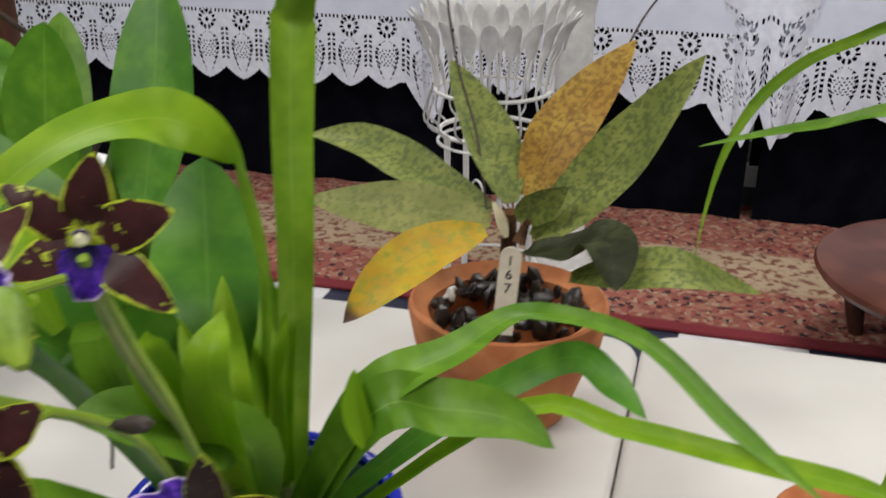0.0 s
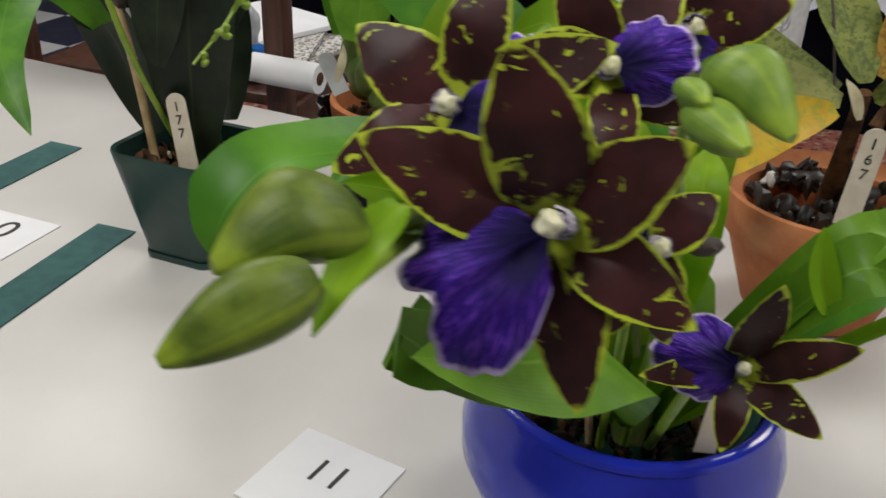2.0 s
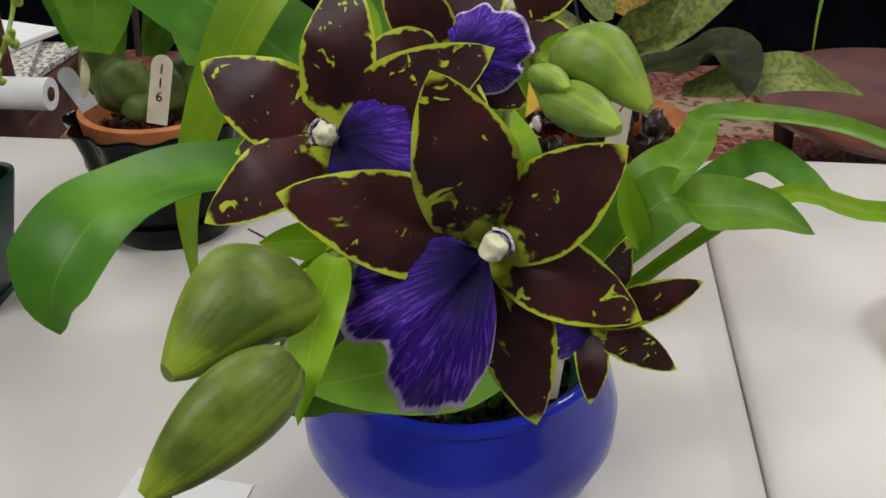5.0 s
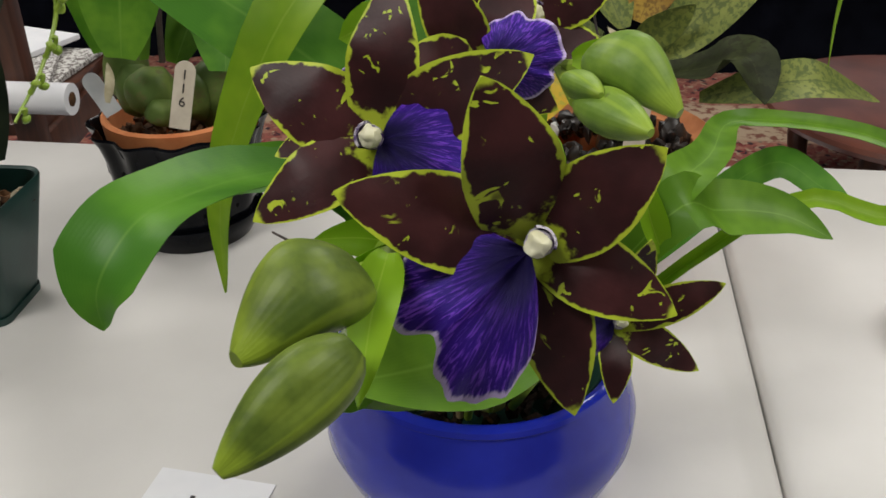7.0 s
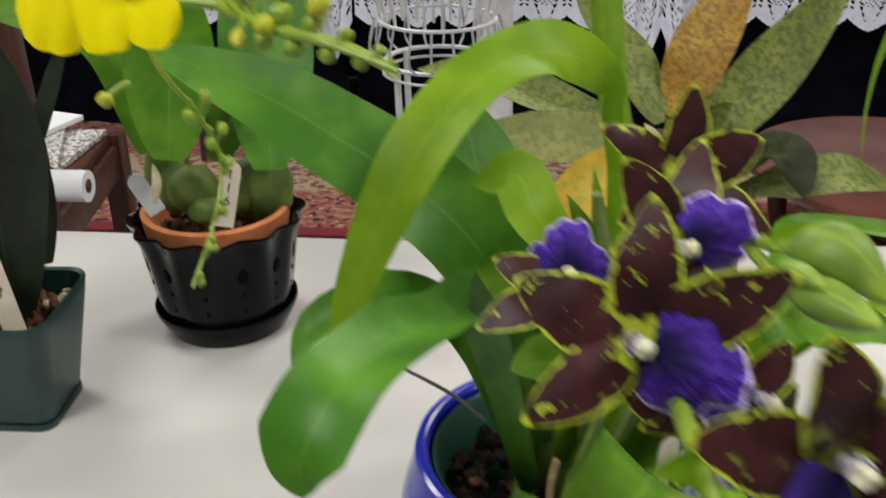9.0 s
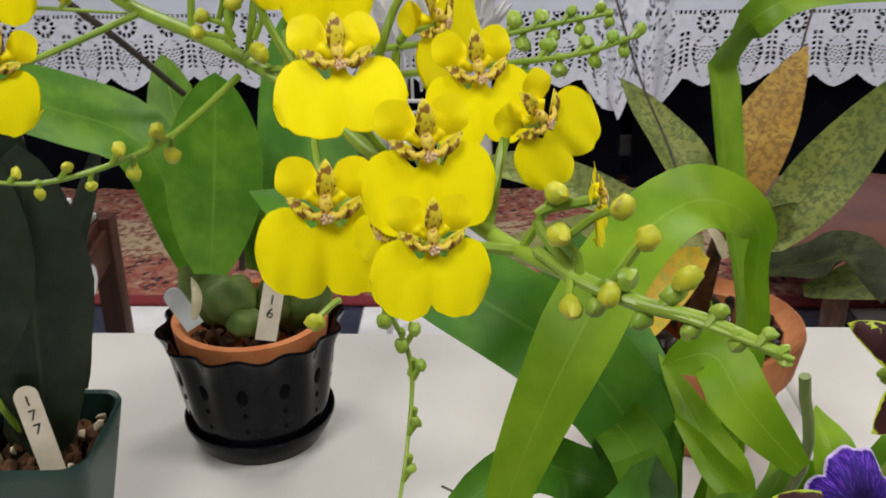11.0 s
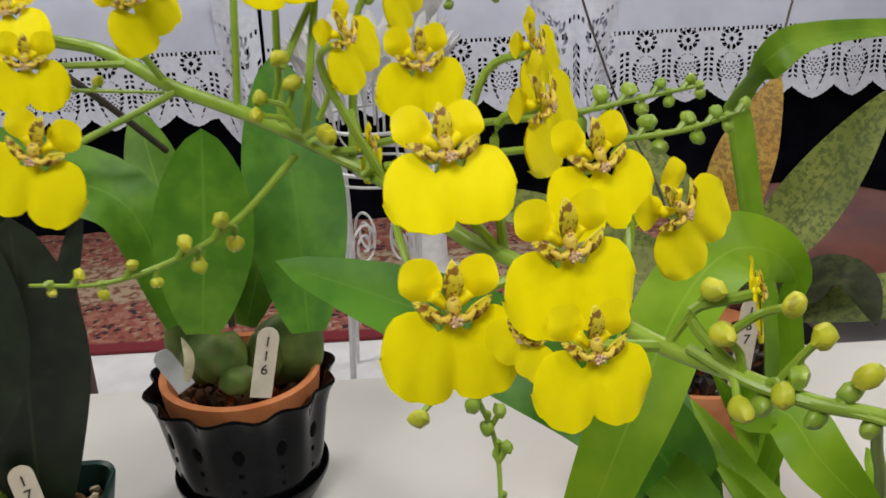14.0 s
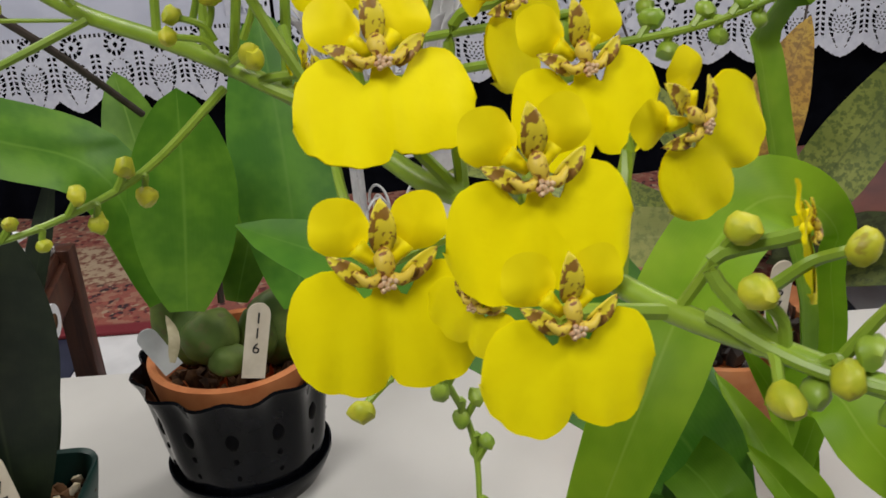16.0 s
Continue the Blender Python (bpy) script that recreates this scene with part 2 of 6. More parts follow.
TEPAL, LIP = tepal_mat(), lip_mat()
COLUMN = Mat("column_streaked", 0.5)
COLUMN.colour(COLUMN.mix(COLUMN.step(COLUMN.noise(520, 4), 0.46, 0.58), (0.60, 0.56, 0.62), (0.045, 0.015, 0.11)))
CAP = plain("cream_anther", (0.72, 0.70, 0.42), (0.82, 0.8, 0.6), 120, 0.5)
YELLOW = Mat("yellow_lip", 0.5)
YELLOW.colour(YELLOW.mix(YELLOW.step(YELLOW.noise(3, 3), 0.3, 0.7), (0.95, 0.82, 0.001), (0.99, 0.88, 0.002)))
YELLOW.bump(YELLOW.noise(9, 3), 0.2, 0.0008)
YELLOW_PETAL = Mat("yellow_petal", 0.5)
YELLOW_PETAL.colour(YELLOW_PETAL.mix(YELLOW_PETAL.step(YELLOW_PETAL.noise(3, 3), 0.3, 0.7), (0.91, 0.77, 0.002), (0.96, 0.83, 0.005)))
BARRED = Mat("brown_barred_sepal", 0.5)
bars = BARRED.step(BARRED.noise(15, 2, 0.5), 0.50, 0.55)
BARRED.colour(BARRED.mix(bars, (0.76, 0.64, 0.03), (0.26, 0.13, 0.015)))
CALLUS = Mat("speckled_callus", 0.5)
CALLUS.colour(CALLUS.mix(CALLUS.step(CALLUS.noise(24, 2), 0.52, 0.6), (0.74, 0.56, 0.06), (0.26, 0.10, 0.02)))
CREST = plain("pale_crest", (0.78, 0.62, 0.42), (0.5, 0.25, 0.12), 40, 0.5)

for soft, level in ((SOIL, 0.1), (TEPAL, 0.22), (LEAF_DARK, 0.25), (BARK, 0.15), (LEAF_OLIVE, 0.1), (YELLOW, 0.15), (YELLOW_PETAL, 0.15)):
    soft.b.inputs["Specular IOR Level"].default_value = level

# ---- building helpers ----


def link(name, bm, material, parent=None, label="", smooth=True, kind=""):
    me = bpy.data.meshes.new(name)
    bm.normal_update()
    bm.to_mesh(me)
    bm.free()
    if smooth:
        me.polygons.foreach_set("use_smooth", [True] * len(me.polygons))
        me.set_sharp_from_angle(angle=radians(42))
    me.materials.append(material.m if isinstance(material, Mat) else material)
    ob = new(name, me)
    if parent is not None:
        ob.parent = parent
        if parent.type == "EMPTY":
            ob.matrix_parent_inverse = parent.matrix_basis.inverted()
    return tagged(ob, label, kind=kind)


def part(name, bm, material, parent, label="", smooth=True):
    """One mesh in world places, under a thing or a part."""
    return link(name, bm, material, parent, label, smooth)


def thing(name, place, label, category, group=""):
    e = new(name)
    e.empty_display_size = 0.03
    e.matrix_basis = Matrix.Translation(place)
    return tagged(e, label, category, group)


def spline(pts, n):
    """Points of a smooth curve through pts."""
    p = [Vector(q) for q in pts]
    if len(p) == 2:
        return [p[0].lerp(p[1], i / (n - 1)) for i in range(n)]
    p = [p[0] * 2 - p[1]] + p + [p[-1] * 2 - p[-2]]
    out = []
    segs = len(p) - 3
    for i in range(n):
        f = i / (n - 1) * segs
        k = min(int(f), segs - 1)
        t = f - k
        a, b, c2, d = p[k:k + 4]
        out.append(0.5 * (2 * b + (c2 - a) * t + (2 * a - 5 * b + 4 * c2 - d) * t * t + (3 * b - a - 3 * c2 + d) * t ** 3))
    return out


def profile(kind, u):
    if kind == "strap":
        return min(1.0, 0.45 + 1.6 * u) * min(1.0, 3.6 * (1 - u) ** 0.8 + 0.02)
    if kind == "taper":
        return min(1.0, 0.7 + 1.6 * u) * max(0.34, 1 - 1.15 * u) * min(1.0, 6 * (1 - u) + 0.02)
    if kind == "ribbon":
        return min(1.0, 0.7 + 1.6 * u) * max(0.34, min(1.0, 1 - 2.4 * (u - 0.22))) * min(1.0, 5 * (1 - u) + 0.02)
    if kind == "flare":
        return (0.34 + 0.66 * min(1.0, max(0.0, (u - 0.30) / 0.22))) * min(1.0, 3.2 * (1 - u) ** 0.8 + 0.02)
    if kind == "petal":
        return math.sin(math.pi * min(1, 0.10 + 0.9 * u ** 0.85)) ** 0.75 + 0.02
    if kind == "broad":
        return max(0.22 * (1 - u), math.sin(math.pi * (0.06 + 0.94 * u) ** 1.05) ** 0.62) + 0.01
    return max(0.16 * (1 - u), math.sin(math.pi * (0.05 + 0.95 * u) ** 0.95) ** 0.8) + 0.01


def leaf_bm(pts, width, face, kind="lance", fold=0.22, n=18, thick=0.0009, wave=0.0, twist=0.0, seed=0, bm=None):
    """A leaf blade along pts, its upper side towards face, folded along the midrib."""
    bm = bm or bmesh.new()
    uv = bm.loops.layers.uv.get("UVMap") or bm.loops.layers.uv.new("UVMap")
    line = spline(pts, n)
    face = Vector(face).normalized()
    cols = (-1, -0.55, 0, 0.55, 1)
    top, low = [], []
    prev = None
    for i, c2 in enumerate(line):
        u = i / (n - 1)
        tan = (line[min(i + 1, n - 1)] - line[max(i - 1, 0)]).normalized()
        side = tan.cross(face)
        if prev is not None:
            side = side.normalized() * 0.5 + prev * 0.5 if side.length > 0.25 else prev
        side = (side - tan * side.dot(tan)).normalized()
        prev = side
        nor = side.cross(tan).normalized()
        if twist:
            r = Matrix.Rotation(twist * u, 3, tan)
            side, nor = r @ side, r @ nor
        w = width * 0.5 * profile(kind, u)
        a, b = [], []
        for s in cols:
            ripple = wave * w * math.sin(u * 17 + seed * 2.1 + s * 1.3) * abs(s)
            q = c2 + side * (w * s * (1 - 0.12 * fold)) + nor * (abs(s) ** 1.4 * w * fold + ripple)
            a.append(bm.verts.new(q))
            b.append(bm.verts.new(q - nor * (thick if abs(s) < 1 else thick * 0.3)))
        top.append(a)
        low.append(b)

    def face4(v, us, vs):
        f = bm.faces.new(v)
        for loop, x, y in zip(f.loops, us, vs):
            loop[uv].uv = (x, y)

    m = len(cols)
    for i in range(n - 1):
        u0, u1 = i / (n - 1), (i + 1) / (n - 1)
        for j in range(m - 1):
            v0, v1 = (cols[j] + 1) / 2, (cols[j + 1] + 1) / 2
            face4((top[i][j], top[i][j + 1], top[i + 1][j + 1], top[i + 1][j]), (u0, u0, u1, u1), (v0, v1, v1, v0))
            face4((low[i][j], low[i + 1][j], low[i + 1][j + 1], low[i][j + 1]), (u0, u1, u1, u0), (v0, v0, v1, v1))
        for j, v0 in ((0, 0.0), (m - 1, 1.0)):
            face4((top[i][j], top[i + 1][j], low[i + 1][j], low[i][j]), (u0, u1, u1, u0), (v0,) * 4)
    for i in (0, n - 1):
        for j in range(m - 1):
            bm.faces.new((top[i][j], low[i][j], low[i][j + 1], top[i][j + 1]))
    bmesh.ops.recalc_face_normals(bm, faces=bm.faces)
    return bm


def tube_bm(pts, radii, seg=8, n=None, bm=None):
    """A round stem through pts; radii at its start and end, or one for each of pts."""
    bm = bm or bmesh.new()
    uv = bm.loops.layers.uv.get("UVMap") or bm.loops.layers.uv.new("UVMap")
    n = n or max(6, 5 * len(pts))
    line = spline(pts, n)
    if isinstance(radii, (int, float)):
        radii = (radii, radii)
    rings = []
    ref = Vector((0.31, 0.17, 0.93))
    for i, c2 in enumerate(line):
        u = i / (n - 1) * (len(radii) - 1)
        k = min(int(u), len(radii) - 2)
        r = radii[k] + (radii[k + 1] - radii[k]) * (u - k)
        tan = (line[min(i + 1, n - 1)] - line[max(i - 1, 0)]).normalized()
        a = tan.cross(ref).normalized()
        b = tan.cross(a)
        rings.append([bm.verts.new(c2 + (a * math.cos(2 * math.pi * j / seg) + b * math.sin(2 * math.pi * j / seg)) * r) for j in range(seg)])
    for i in range(n - 1):
        for j in range(seg):
            f = bm.faces.new((rings[i][j], rings[i][(j + 1) % seg], rings[i + 1][(j + 1) % seg], rings[i + 1][j]))
            for loop, x, y in zip(f.loops, (i, i, i + 1, i + 1), (j, j + 1, j + 1, j)):
                loop[uv].uv = (x / (n - 1), y / seg)
    bm.faces.new(rings[0])
    bm.faces.new(rings[-1][::-1])
    bmesh.ops.recalc_face_normals(bm, faces=bm.faces)
    return bm


def lathe_bm(prof, centre, seg=48, shape=None, bm=None, closed=True):
    """A turned body: prof is (radius, height) from the inside bottom round to the outside bottom."""
    bm = bm or bmesh.new()
    cx, cy, cz = centre
    rings = []
    for r, h in prof:
        ring = []
        for j in range(seg):
            a = 2 * math.pi * j / seg
            k = shape(a, h) if shape else 1.0
            ring.append(bm.verts.new((cx + r * k * math.cos(a), cy + r * k * math.sin(a), cz + h)))
        rings.append(ring)
    for a, b in zip(rings, rings[1:]):
        for j in range(seg):
            bm.faces.new((a[j], a[(j + 1) % seg], b[(j + 1) % seg], b[j]))
    if closed:
        bm.faces.new(rings[0])
        bm.faces.new(rings[-1])
    else:
        for j in range(seg):
            bm.faces.new((rings[-1][j], rings[-1][(j + 1) % seg], rings[0][(j + 1) % seg], rings[0][j]))
    bmesh.ops.recalc_face_normals(bm, faces=bm.faces)
    return bm


def box_bm(size, m=Matrix(), bevel=0.0, bm=None, seg=2):
    """A box of that size centred on m, with rounded edges."""
    out = bm or bmesh.new()
    b = bmesh.new()
    bmesh.ops.create_cube(b, size=1.0)
    bmesh.ops.scale(b, vec=size, verts=b.verts)
    if bevel:
        bmesh.ops.bevel(b, geom=b.edges[:], offset=bevel, segments=seg, affect="EDGES", profile=0.5)
    bmesh.ops.transform(b, matrix=m, verts=b.verts)
    me = bpy.data.meshes.new("tmp")
    b.to_mesh(me)
    b.free()
    out.from_mesh(me)
    bpy.data.meshes.remove(me)
    return out


def blob_bm(centre, size, m3=None, rough=0.15, seed=0, sub=2, bm=None):
    """A lumpy rounded piece."""
    out = bm or bmesh.new()
    b = bmesh.new()
    bmesh.ops.create_icosphere(b, subdivisions=sub, radius=1.0)
    for v in b.verts:
        k = 1 + rough * noise.noise(v.co * 1.7 + Vector((seed * 3.1, seed * 1.7, seed)))
        v.co = Vector((v.co.x * size[0], v.co.y * size[1], v.co.z * size[2])) * k
        if m3 is not None:
            v.co = m3 @ v.co
        v.co += Vector(centre)
    me = bpy.data.meshes.new("tmp")
    b.to_mesh(me)
    b.free()
    out.from_mesh(me)
    bpy.data.meshes.remove(me)
    return out


def aim(direction, up=(0, 0, 1)):
    """Turns +z to direction and +y as near to up as it goes."""
    z = Vector(direction).normalized()
    x = Vector(up).cross(z).normalized()
    return Matrix((x, z.cross(x), z)).transposed()


def bud_bm(base, tip, radius, bm=None, seg=24, n=18, bend=None, turn=0.0):
    """A plump pointed bud with three blunt keels and a seam between them."""
    bm = bm or bmesh.new()
    uv = bm.loops.layers.uv.get("UVMap") or bm.loops.layers.uv.new("UVMap")
    base, tip = Vector(base), Vector(tip)
    mid = (base + tip) * 0.5 + Vector(bend or (0, 0, 0))
    line = spline([base, mid, tip], n)
    m3 = aim(tip - base)
    rings = []
    for i, c2 in enumerate(line):
        u = i / (n - 1)
        r = radius * max(0.04, math.sin(math.pi * (0.10 + 0.87 * u ** 0.80)) ** 0.72)
        ring = []
        for j in range(seg):
            a = 2 * math.pi * j / seg
            k = 1 + 0.085 * math.cos(3 * a + turn) - 0.10 * math.exp(-((((a + turn) % (2 * math.pi)) - 2.1) / 0.16) ** 2) * min(1, 2.5 * u)
            ring.append(bm.verts.new(c2 + m3 @ Vector((r * k * math.cos(a), r * k * math.sin(a), 0))))
        rings.append(ring)
    for i in range(n - 1):
        for j in range(seg):
            face = bm.faces.new((rings[i][j], rings[i][(j + 1) % seg], rings[i + 1][(j + 1) % seg], rings[i + 1][j]))
            for loop, x, y in zip(face.loops, (i, i, i + 1, i + 1), (j, j + 1, j + 1, j)):
                loop[uv].uv = (x / (n - 1), y / seg)
    bm.faces.new(rings[0])
    bm.faces.new(rings[-1][::-1])
    bmesh.ops.recalc_face_normals(bm, faces=bm.faces)
    return bm


rnd = random.Random(4)
U, V = Vector((0.9511, -0.3090, 0)), Vector((0.3090, 0.9511, 0))
FRAME = Matrix((U, V, Vector((0, 0, 1)))).transposed().to_4x4()


def at_uv(u, v, z):
    return U * u + V * v + Vector((0, 0, z))


# ---- the room ----


def checker_mat():
    """Large navy and white floor tiles, laid square to the tables."""
    m = Mat("checkered_floor", 0.45)
    n = m.node("ShaderNodeMapping")
    m.put(n.inputs[0], m.coord())
    n.inputs["Rotation"].default_value = (0, 0, radians(18))
    sep = m.node("ShaderNodeSeparateXYZ")
    m.put(sep.inputs[0], n.outputs[0])
    vec = m.node("ShaderNodeCombineXYZ")
    m.put(vec.inputs[0], sep.outputs[0])
    m.put(vec.inputs[1], m.math("SUBTRACT", sep.outputs[1], 2.12))
    vec.inputs[2].default_value = 0.1
    c2 = m.node("ShaderNodeTexChecker")
    m.put(c2.inputs["Vector"], vec.outputs[0])
    c2.inputs["Scale"].default_value = 1 / 0.34
    tone = m.mix(c2.outputs["Fac"], (0.022, 0.026, 0.06), (0.66, 0.66, 0.67))
    m.colour(m.mix(m.math("MULTIPLY", m.step(m.noise(14, 4), 0.4, 0.8), 0.2), tone, (0.2, 0.2, 0.22)))
    m.bump(m.noise(120, 3), 0.1, 0.0006)
    return m


FLOOR = checker_mat()
NAVY_TILE = plain("navy_floor_tile", (0.016, 0.019, 0.042), (0.03, 0.034, 0.066), 14, 0.4, bscale=120)
WHITE_TILE = plain("white_floor_tile", (0.70, 0.70, 0.72), (0.80, 0.80, 0.82), 10, 0.4, bscale=120)
# tones of the unseen shell, set by how much fill light it bounces
WALL = plain("unseen_wall", (0.40, 0.385, 0.35), (0.46, 0.44, 0.40), 3, 0.85, bscale=120)
CEILING = plain("unseen_ceiling", (0.55, 0.55, 0.53), (0.62, 0.62, 0.60), 6, 0.9, bscale=150)


def slab(name, size, place, material, label, category):
    ob = link(name, box_bm(size, Matrix.Translation(place)), material, None, label, False, "structure")
    return tagged(ob, category=category)


floor = slab("floor", (9.0, 10.4, 0.1), (0, 2.0, -0.05), FLOOR, "floor of large navy and white checkered tiles", "floor")
# ceiling and walls are out of view, added to enclose and bounce the light
slab("ceiling", (9.0, 10.4, 0.1), (0, 2.0, 2.85), CEILING, "plain unseen ceiling added to close the room and bounce light", "ceiling")
slab("wall_north", (9.0, 0.1, 2.8), (0, 7.15, 1.4), WALL, "plain unseen wall added to close the room and bounce light", "wall")
slab("wall_south", (9.0, 0.1, 2.8), (0, -3.15, 1.4), WALL, "plain unseen wall added to close the room and bounce light", "wall")
slab("wall_east", (0.1, 10.2, 2.8), (4.45, 2.0, 1.4), WALL, "plain unseen wall added to close the room and bounce light", "wall")
slab("wall_west", (0.1, 10.2, 2.8), (-4.45, 2.0, 1.4), WALL, "plain unseen wall added to close the room and bounce light", "wall")


def rug_mat():
    m = Mat("oriental_rug", 0.95)
    n = m.node("ShaderNodeMapping")
    m.put(n.inputs[0], m.coord())
    n.inputs["Rotation"].default_value = (0, 0, radians(18))
    vec = n.outputs[0]
    sep = m.node("ShaderNodeSeparateXYZ")
    m.put(sep.inputs[0], vec)
    across = sep.outputs[1]
    cells = m.voronoi(58, vec, "Color")
    rings = m.voronoi(34, vec, "Distance")
    tone = m.node("ShaderNodeSeparateColor")
    m.put(tone.inputs[0], cells)
    red = m.mix(m.step(m.noise(7, 4), 0.3, 0.7), (0.15, 0.022, 0.024), (0.24, 0.045, 0.04))
    figure = m.mix(m.step(tone.outputs[0], 0.45, 0.6), red, (0.03, 0.012, 0.018))
    figure = m.mix(m.step(tone.outputs[1], 0.62, 0.72), figure, (0.36, 0.25, 0.17))
    figure = m.mix(m.math("MULTIPLY", m.step(rings, 0.36, 0.44), 0.7), figure, (0.30, 0.10, 0.07))
    pale = m.mix(m.step(m.noise(36, 5), 0.46, 0.62), (0.40, 0.30, 0.20), (0.17, 0.06, 0.04))
    band = m.math("MULTIPLY", m.step(across, 2.74, 2.78), m.step(across, 3.08, 3.04))
    col = m.mix(band, figure, pale)
    edge = m.step(across, 2.50, 2.48)
    col = m.mix(edge, col, (0.17, 0.018, 0.026))
    m.colour(col)
    m.bump(m.noise(320, 3), 0.6, 0.003)
    return m


rug = tagged(link("rug", box_bm((5.2, 1.10, 0.012), FRAME @ Matrix.Translation((0.2, 2.99, 0.013)), 0.004), rug_mat(), None,
                  "red patterned oriental rug lying on the checkered floor"), category="rug")
TILE_MESHES = []
for shade in (WHITE_TILE, NAVY_TILE):
    bm = box_bm((0.337, 0.337, 0.006), Matrix.Translation((0, 0, 0.003)), 0.0015, seg=1)
    me = bpy.data.meshes.new("tile")
    bm.to_mesh(me)
    bm.free()
    me.materials.append(shade.m)
    TILE_MESHES.append(me)
for iu in range(-8, 8):
    for iv in range(-3, 1):
        tile = new("tile", TILE_MESHES[(iu + iv) % 2])
        tile.matrix_basis = FRAME @ Matrix.Translation(((iu + 0.5) * 0.34, 2.12 + (iv + 0.5) * 0.34, 0))
        tile.parent = floor


# ---- the white plant tables ----
def rounded_slab(w, d, h, r, m, bm=None):
    """A table top with rounded corners and softened edges."""
    bm = bm or bmesh.new()
    b = bmesh.new()
    outline = []
    for cx, cy, a0 in ((w / 2 - r, d / 2 - r, 0), (-w / 2 + r, d / 2 - r, 90), (-w / 2 + r, -d / 2 + r, 180), (w / 2 - r, -d / 2 + r, 270)):
        for k in range(9):
            a = radians(a0 + 90 * k / 8)
            outline.append((cx + r * math.cos(a), cy + r * math.sin(a)))
    levels = []
    for inset, z in ((0.008, -h / 2), (0, -h / 2 + 0.006), (0, h / 2 - 0.008), (0.002, h / 2 - 0.003), (0.007, h / 2)):
        levels.append([b.verts.new((x * (1 - 2 * inset / w), y * (1 - 2 * inset / d), z)) for x, y in outline])
    for lo, hi in zip(levels, levels[1:]):
        for i in range(len(outline)):
            b.faces.new((lo[i], lo[(i + 1) % len(outline)], hi[(i + 1) % len(outline)], hi[i]))
    b.faces.new(levels[0][::-1])
    b.faces.new(levels[-1])
    bmesh.ops.transform(b, matrix=m, verts=b.verts)
    me = bpy.data.meshes.new("tmp")
    b.to_mesh(me)
    b.free()
    bm.from_mesh(me)
    bpy.data.meshes.remove(me)
    return bm


def folding_table(u0, u1, v0, v1, label):
    w, d, h = u1 - u0, v1 - v0, 0.045
    t = thing("folding_table", at_uv((u0 + u1) / 2, (v0 + v1) / 2, 0), label, "table", "white folding tables")
    part("tabletop", rounded_slab(w, d, h, 0.045, FRAME @ Matrix.Translation(((u0 + u1) / 2, (v0 + v1) / 2, 0.705 - h / 2))), TABLE, t)
    for su in (u0 + 0.25, u1 - 0.25):
        for sv in (v0 + 0.08, v1 - 0.08):
            part("leg", tube_bm([at_uv(su, sv, 0.0), at_uv(su, sv, 0.665)], 0.0125, 10, 4), STEEL, t, "grey steel leg")
        part("brace", tube_bm([at_uv(su, v0 + 0.08, 0.2), at_uv(su, v1 - 0.08, 0.2)], 0.009, 8, 4), STEEL, t)
    return t


folding_table(-1.88, -0.0290, 0.19, 1.02, "white plastic folding table carrying potted orchids")
folding_table(-0.0268, 1.79, 0.20, 1.04, "white plastic folding table pushed against another table")

# ---- display tables with lace cloths ----
SKIRT = plain("black_skirt", (0.0025, 0.003, 0.0055), (0.005, 0.006, 0.010), 12, 1.0, bscale=500)
SKIRT.b.inputs["Specular IOR Level"].default_value = 0.03
CLOTH = plain("white_cloth", (0.55, 0.585, 0.72), (0.62, 0.655, 0.79), 9, 0.85, bump=0.3, bscale=900, dist=0.0005)
LACE = plain("white_lace", (0.60, 0.63, 0.75), (0.70, 0.73, 0.84), 40, 0.85, bump=0.4, bscale=900, dist=0.0006)


def lace_open(a, b):
    """Whether the lace is open at a (across one motif, -1 to 1) and b (0 at its upper edge, 1 at its point)."""
    # round rosette: a small eye and a ring of holes
    x, y = a / 0.56, (b - 0.16) / 0.15
    r, ang = math.hypot(x, y), math.atan2(y, x)
    if r < 1.0:
        return r < 0.22 or (0.55 < r < 0.93 and math.sin(ang * 11) > -0.55)
    # pineapple: a wide drop outlined by a chain of holes, its heart a fine net
    h = (b - 0.33) / 0.62
    if 0 < h < 1:
        w = 0.74 * math.sin(math.pi * h ** 0.85) ** 0.75 * (1 - 0.25 * h)
        if abs(a) < w * 0.70:
            return 0.22 < h < 0.66 and math.sin(a * 30) * math.sin(b * 75) > 0.55
        if abs(a) < w * 0.98:
            return math.sin(b * 95) > -0.55
        if abs(a) < w * 1.16:
            return False
    # net of bars between the motifs
    if 0.30 < b < 0.84 and abs(a) > 0.80:
        return abs(a) < 0.96 and math.sin(b * 80) > -0.3
    return b < 0.05 and math.sin(a * 28) > 0.1


